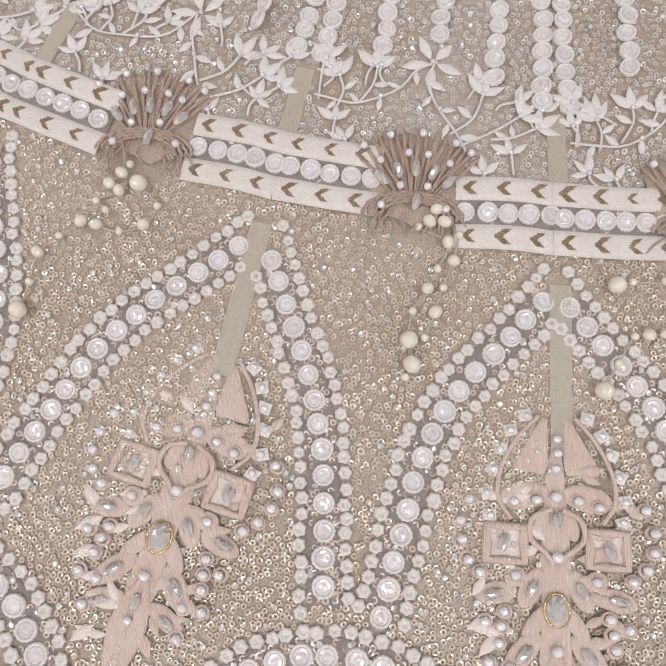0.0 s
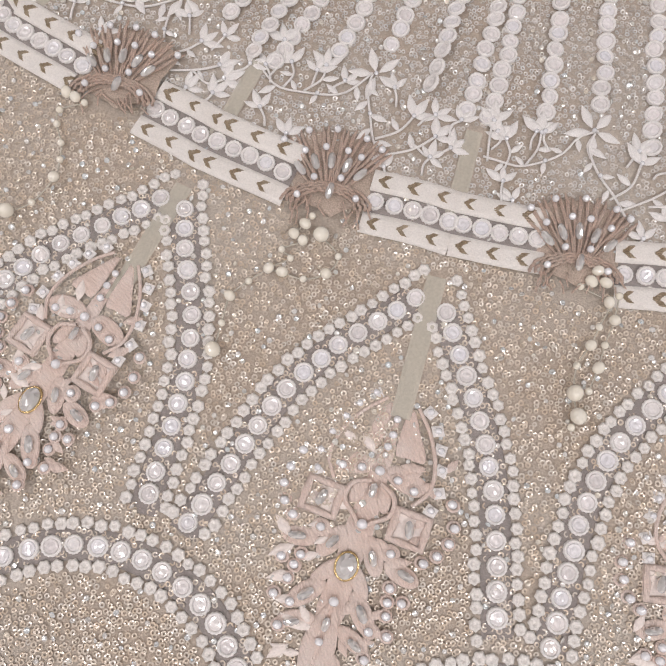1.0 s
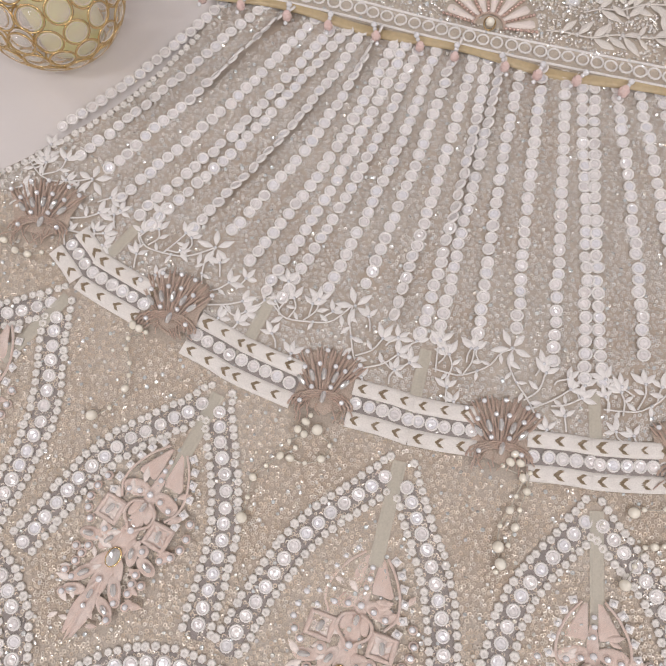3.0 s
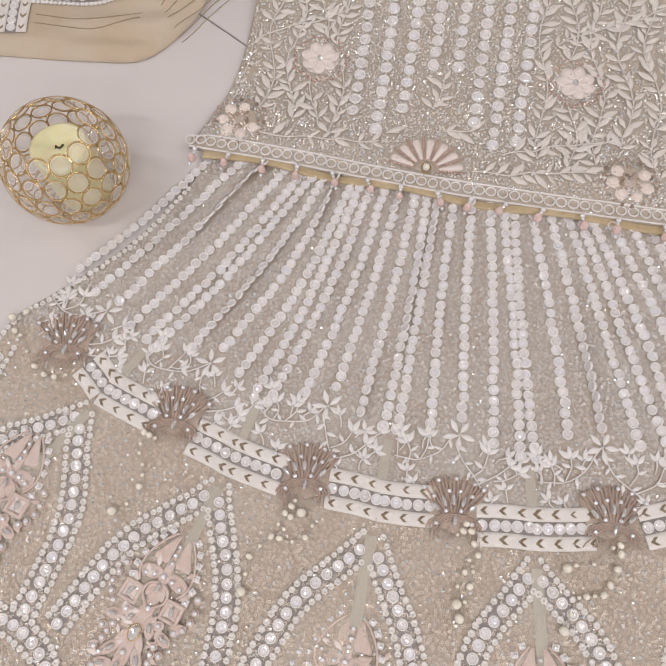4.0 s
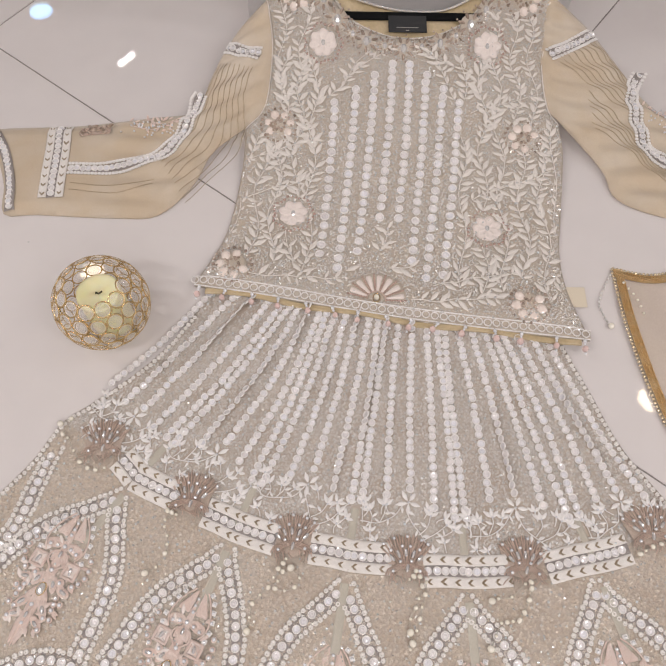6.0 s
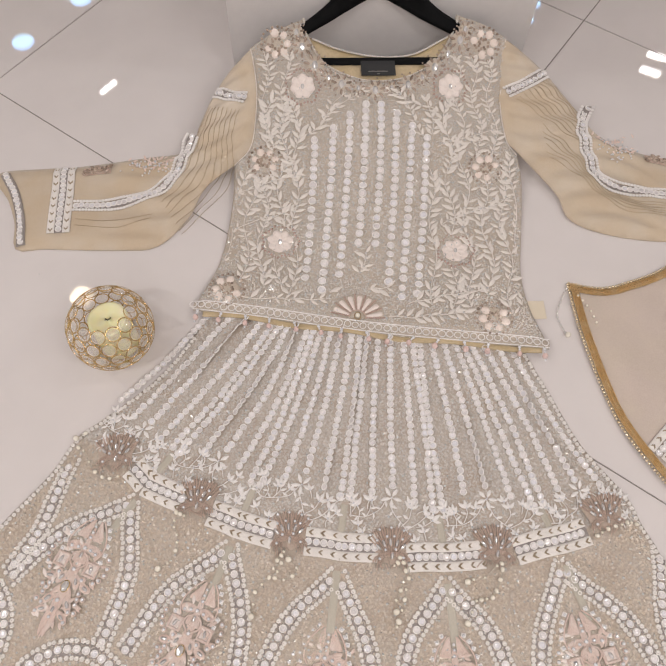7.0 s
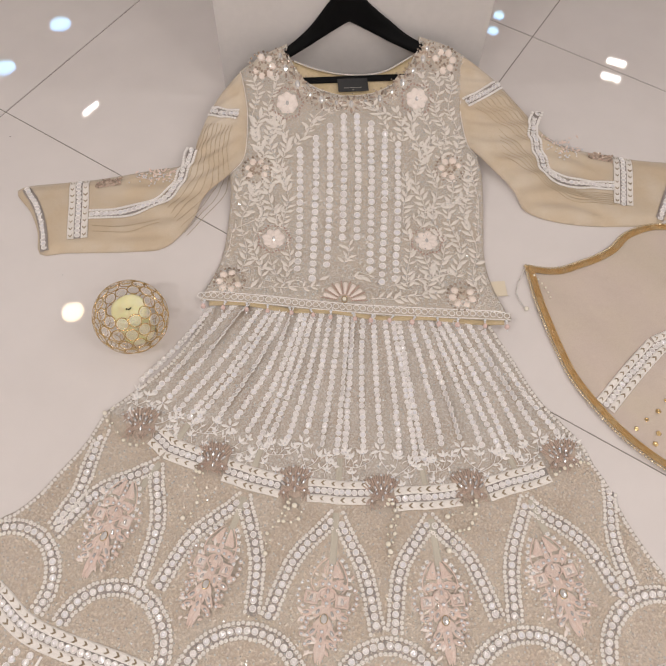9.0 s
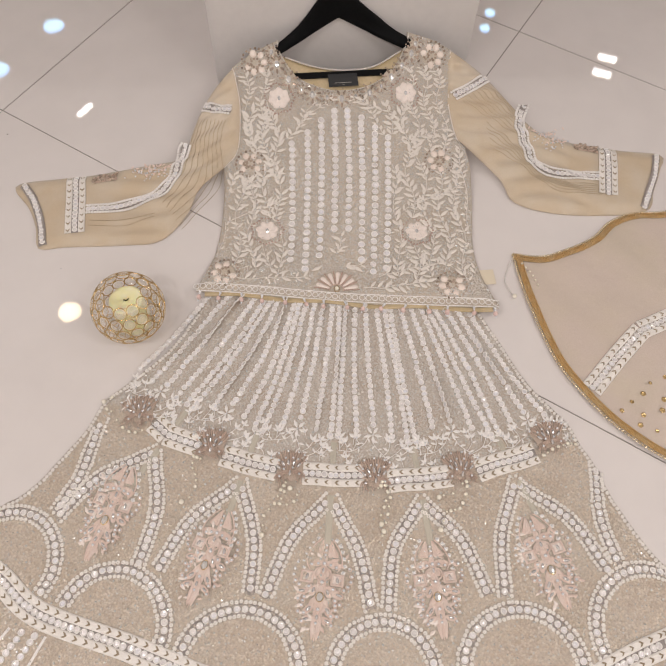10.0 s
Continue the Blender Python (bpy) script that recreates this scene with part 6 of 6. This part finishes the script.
# fallen sequins and grit on the tiles
for i, (x, y) in enumerate(((-0.235, 0.415), (-0.215, 0.430), (-0.43, 0.615), (-0.57, 0.95), (0.44, 0.45), (-0.245, 0.392))):
    sp = thing("fallen_sequin" if i % 2 == 0 else "grit_speck", "tiny loose sequin fallen on the tiles" if i % 2 == 0 else "tiny dark speck of grit on the tiles", "debris", (x, y, 0.0))
    put("flake", mesh("flake", *t_gem(0.0016, 0.0012, 0.0007, 7), M_silver if i % 2 == 0 else M_speck, False), sp)


def flush():
    pieces("mirror", T_RING, M_white, np.vstack(mirrors), skirt, near_skirt, 300, "mirror_ring", "", True, ("mirror_glass", T_GLASS, M_mirror_o, M_mirror, False))
    pieces("small_mirror", T_SRING, M_white, np.vstack(small_mirrors), skirt, near_skirt, 200, "mirror_ring", "", True, ("mirror_glass", T_SGLASS, M_mirror_o, M_mirror, False))
    pieces("thread_flower", T_DAISY, M_daisy, np.vstack(daisies), skirt, near_skirt, 300, "thread_flower")
    pieces("arrow_mark", T_CHEV, M_gold_thread, np.vstack(chevs), skirt, near_skirt, 120, "arrow_mark", "", False)
    x, y = scatter(SKIRT, 0.00300, rng, 0.32)
    keep = y > -0.16
    x, y = clear(x[keep], y[keep])
    band_y = np.interp(x, [p[0] for p in BAND], [p[1] for p in BAND]) + 0.012
    up = y > band_y
    xu, yu = x[up], y[up]
    merged("yoke_sequin", t_sequin(0.00128), M_sequin_grey, places(xu, yu, h_skirt(xu, yu) + 0.0008, None, 0.18, rng.normal(1, 0.08, len(xu)), rng), skirt, "tiny pewter ring sequins")
    x, y = x[~up], y[~up]
    merged("sequin", t_sequin(0.00138), M_sequin, places(x, y, h_skirt(x, y) + 0.0008, None, 0.17, rng.normal(1, 0.08, len(x)), rng), skirt, "tiny champagne ring sequins")

    # sparse brighter sequins, added to imitate glints on the skirt
    x, y = scatter(SKIRT, 0.0100, rng, 0.5, 0.3)
    keep = y > -0.16
    x, y = clear(x[keep], y[keep])
    merged("bright_sequin", rings_mesh([circle(0.0014, 0, 8), circle(0.0010, 0.0003, 8), circle(0.0005, 0.0002, 8)]), M_glint, places(x, y, h_skirt(x, y) + 0.0014, None, 0.34, rng.normal(1, 0.1, len(x)), rng), skirt, "scattered brighter sequins added as glints", False)


flush()
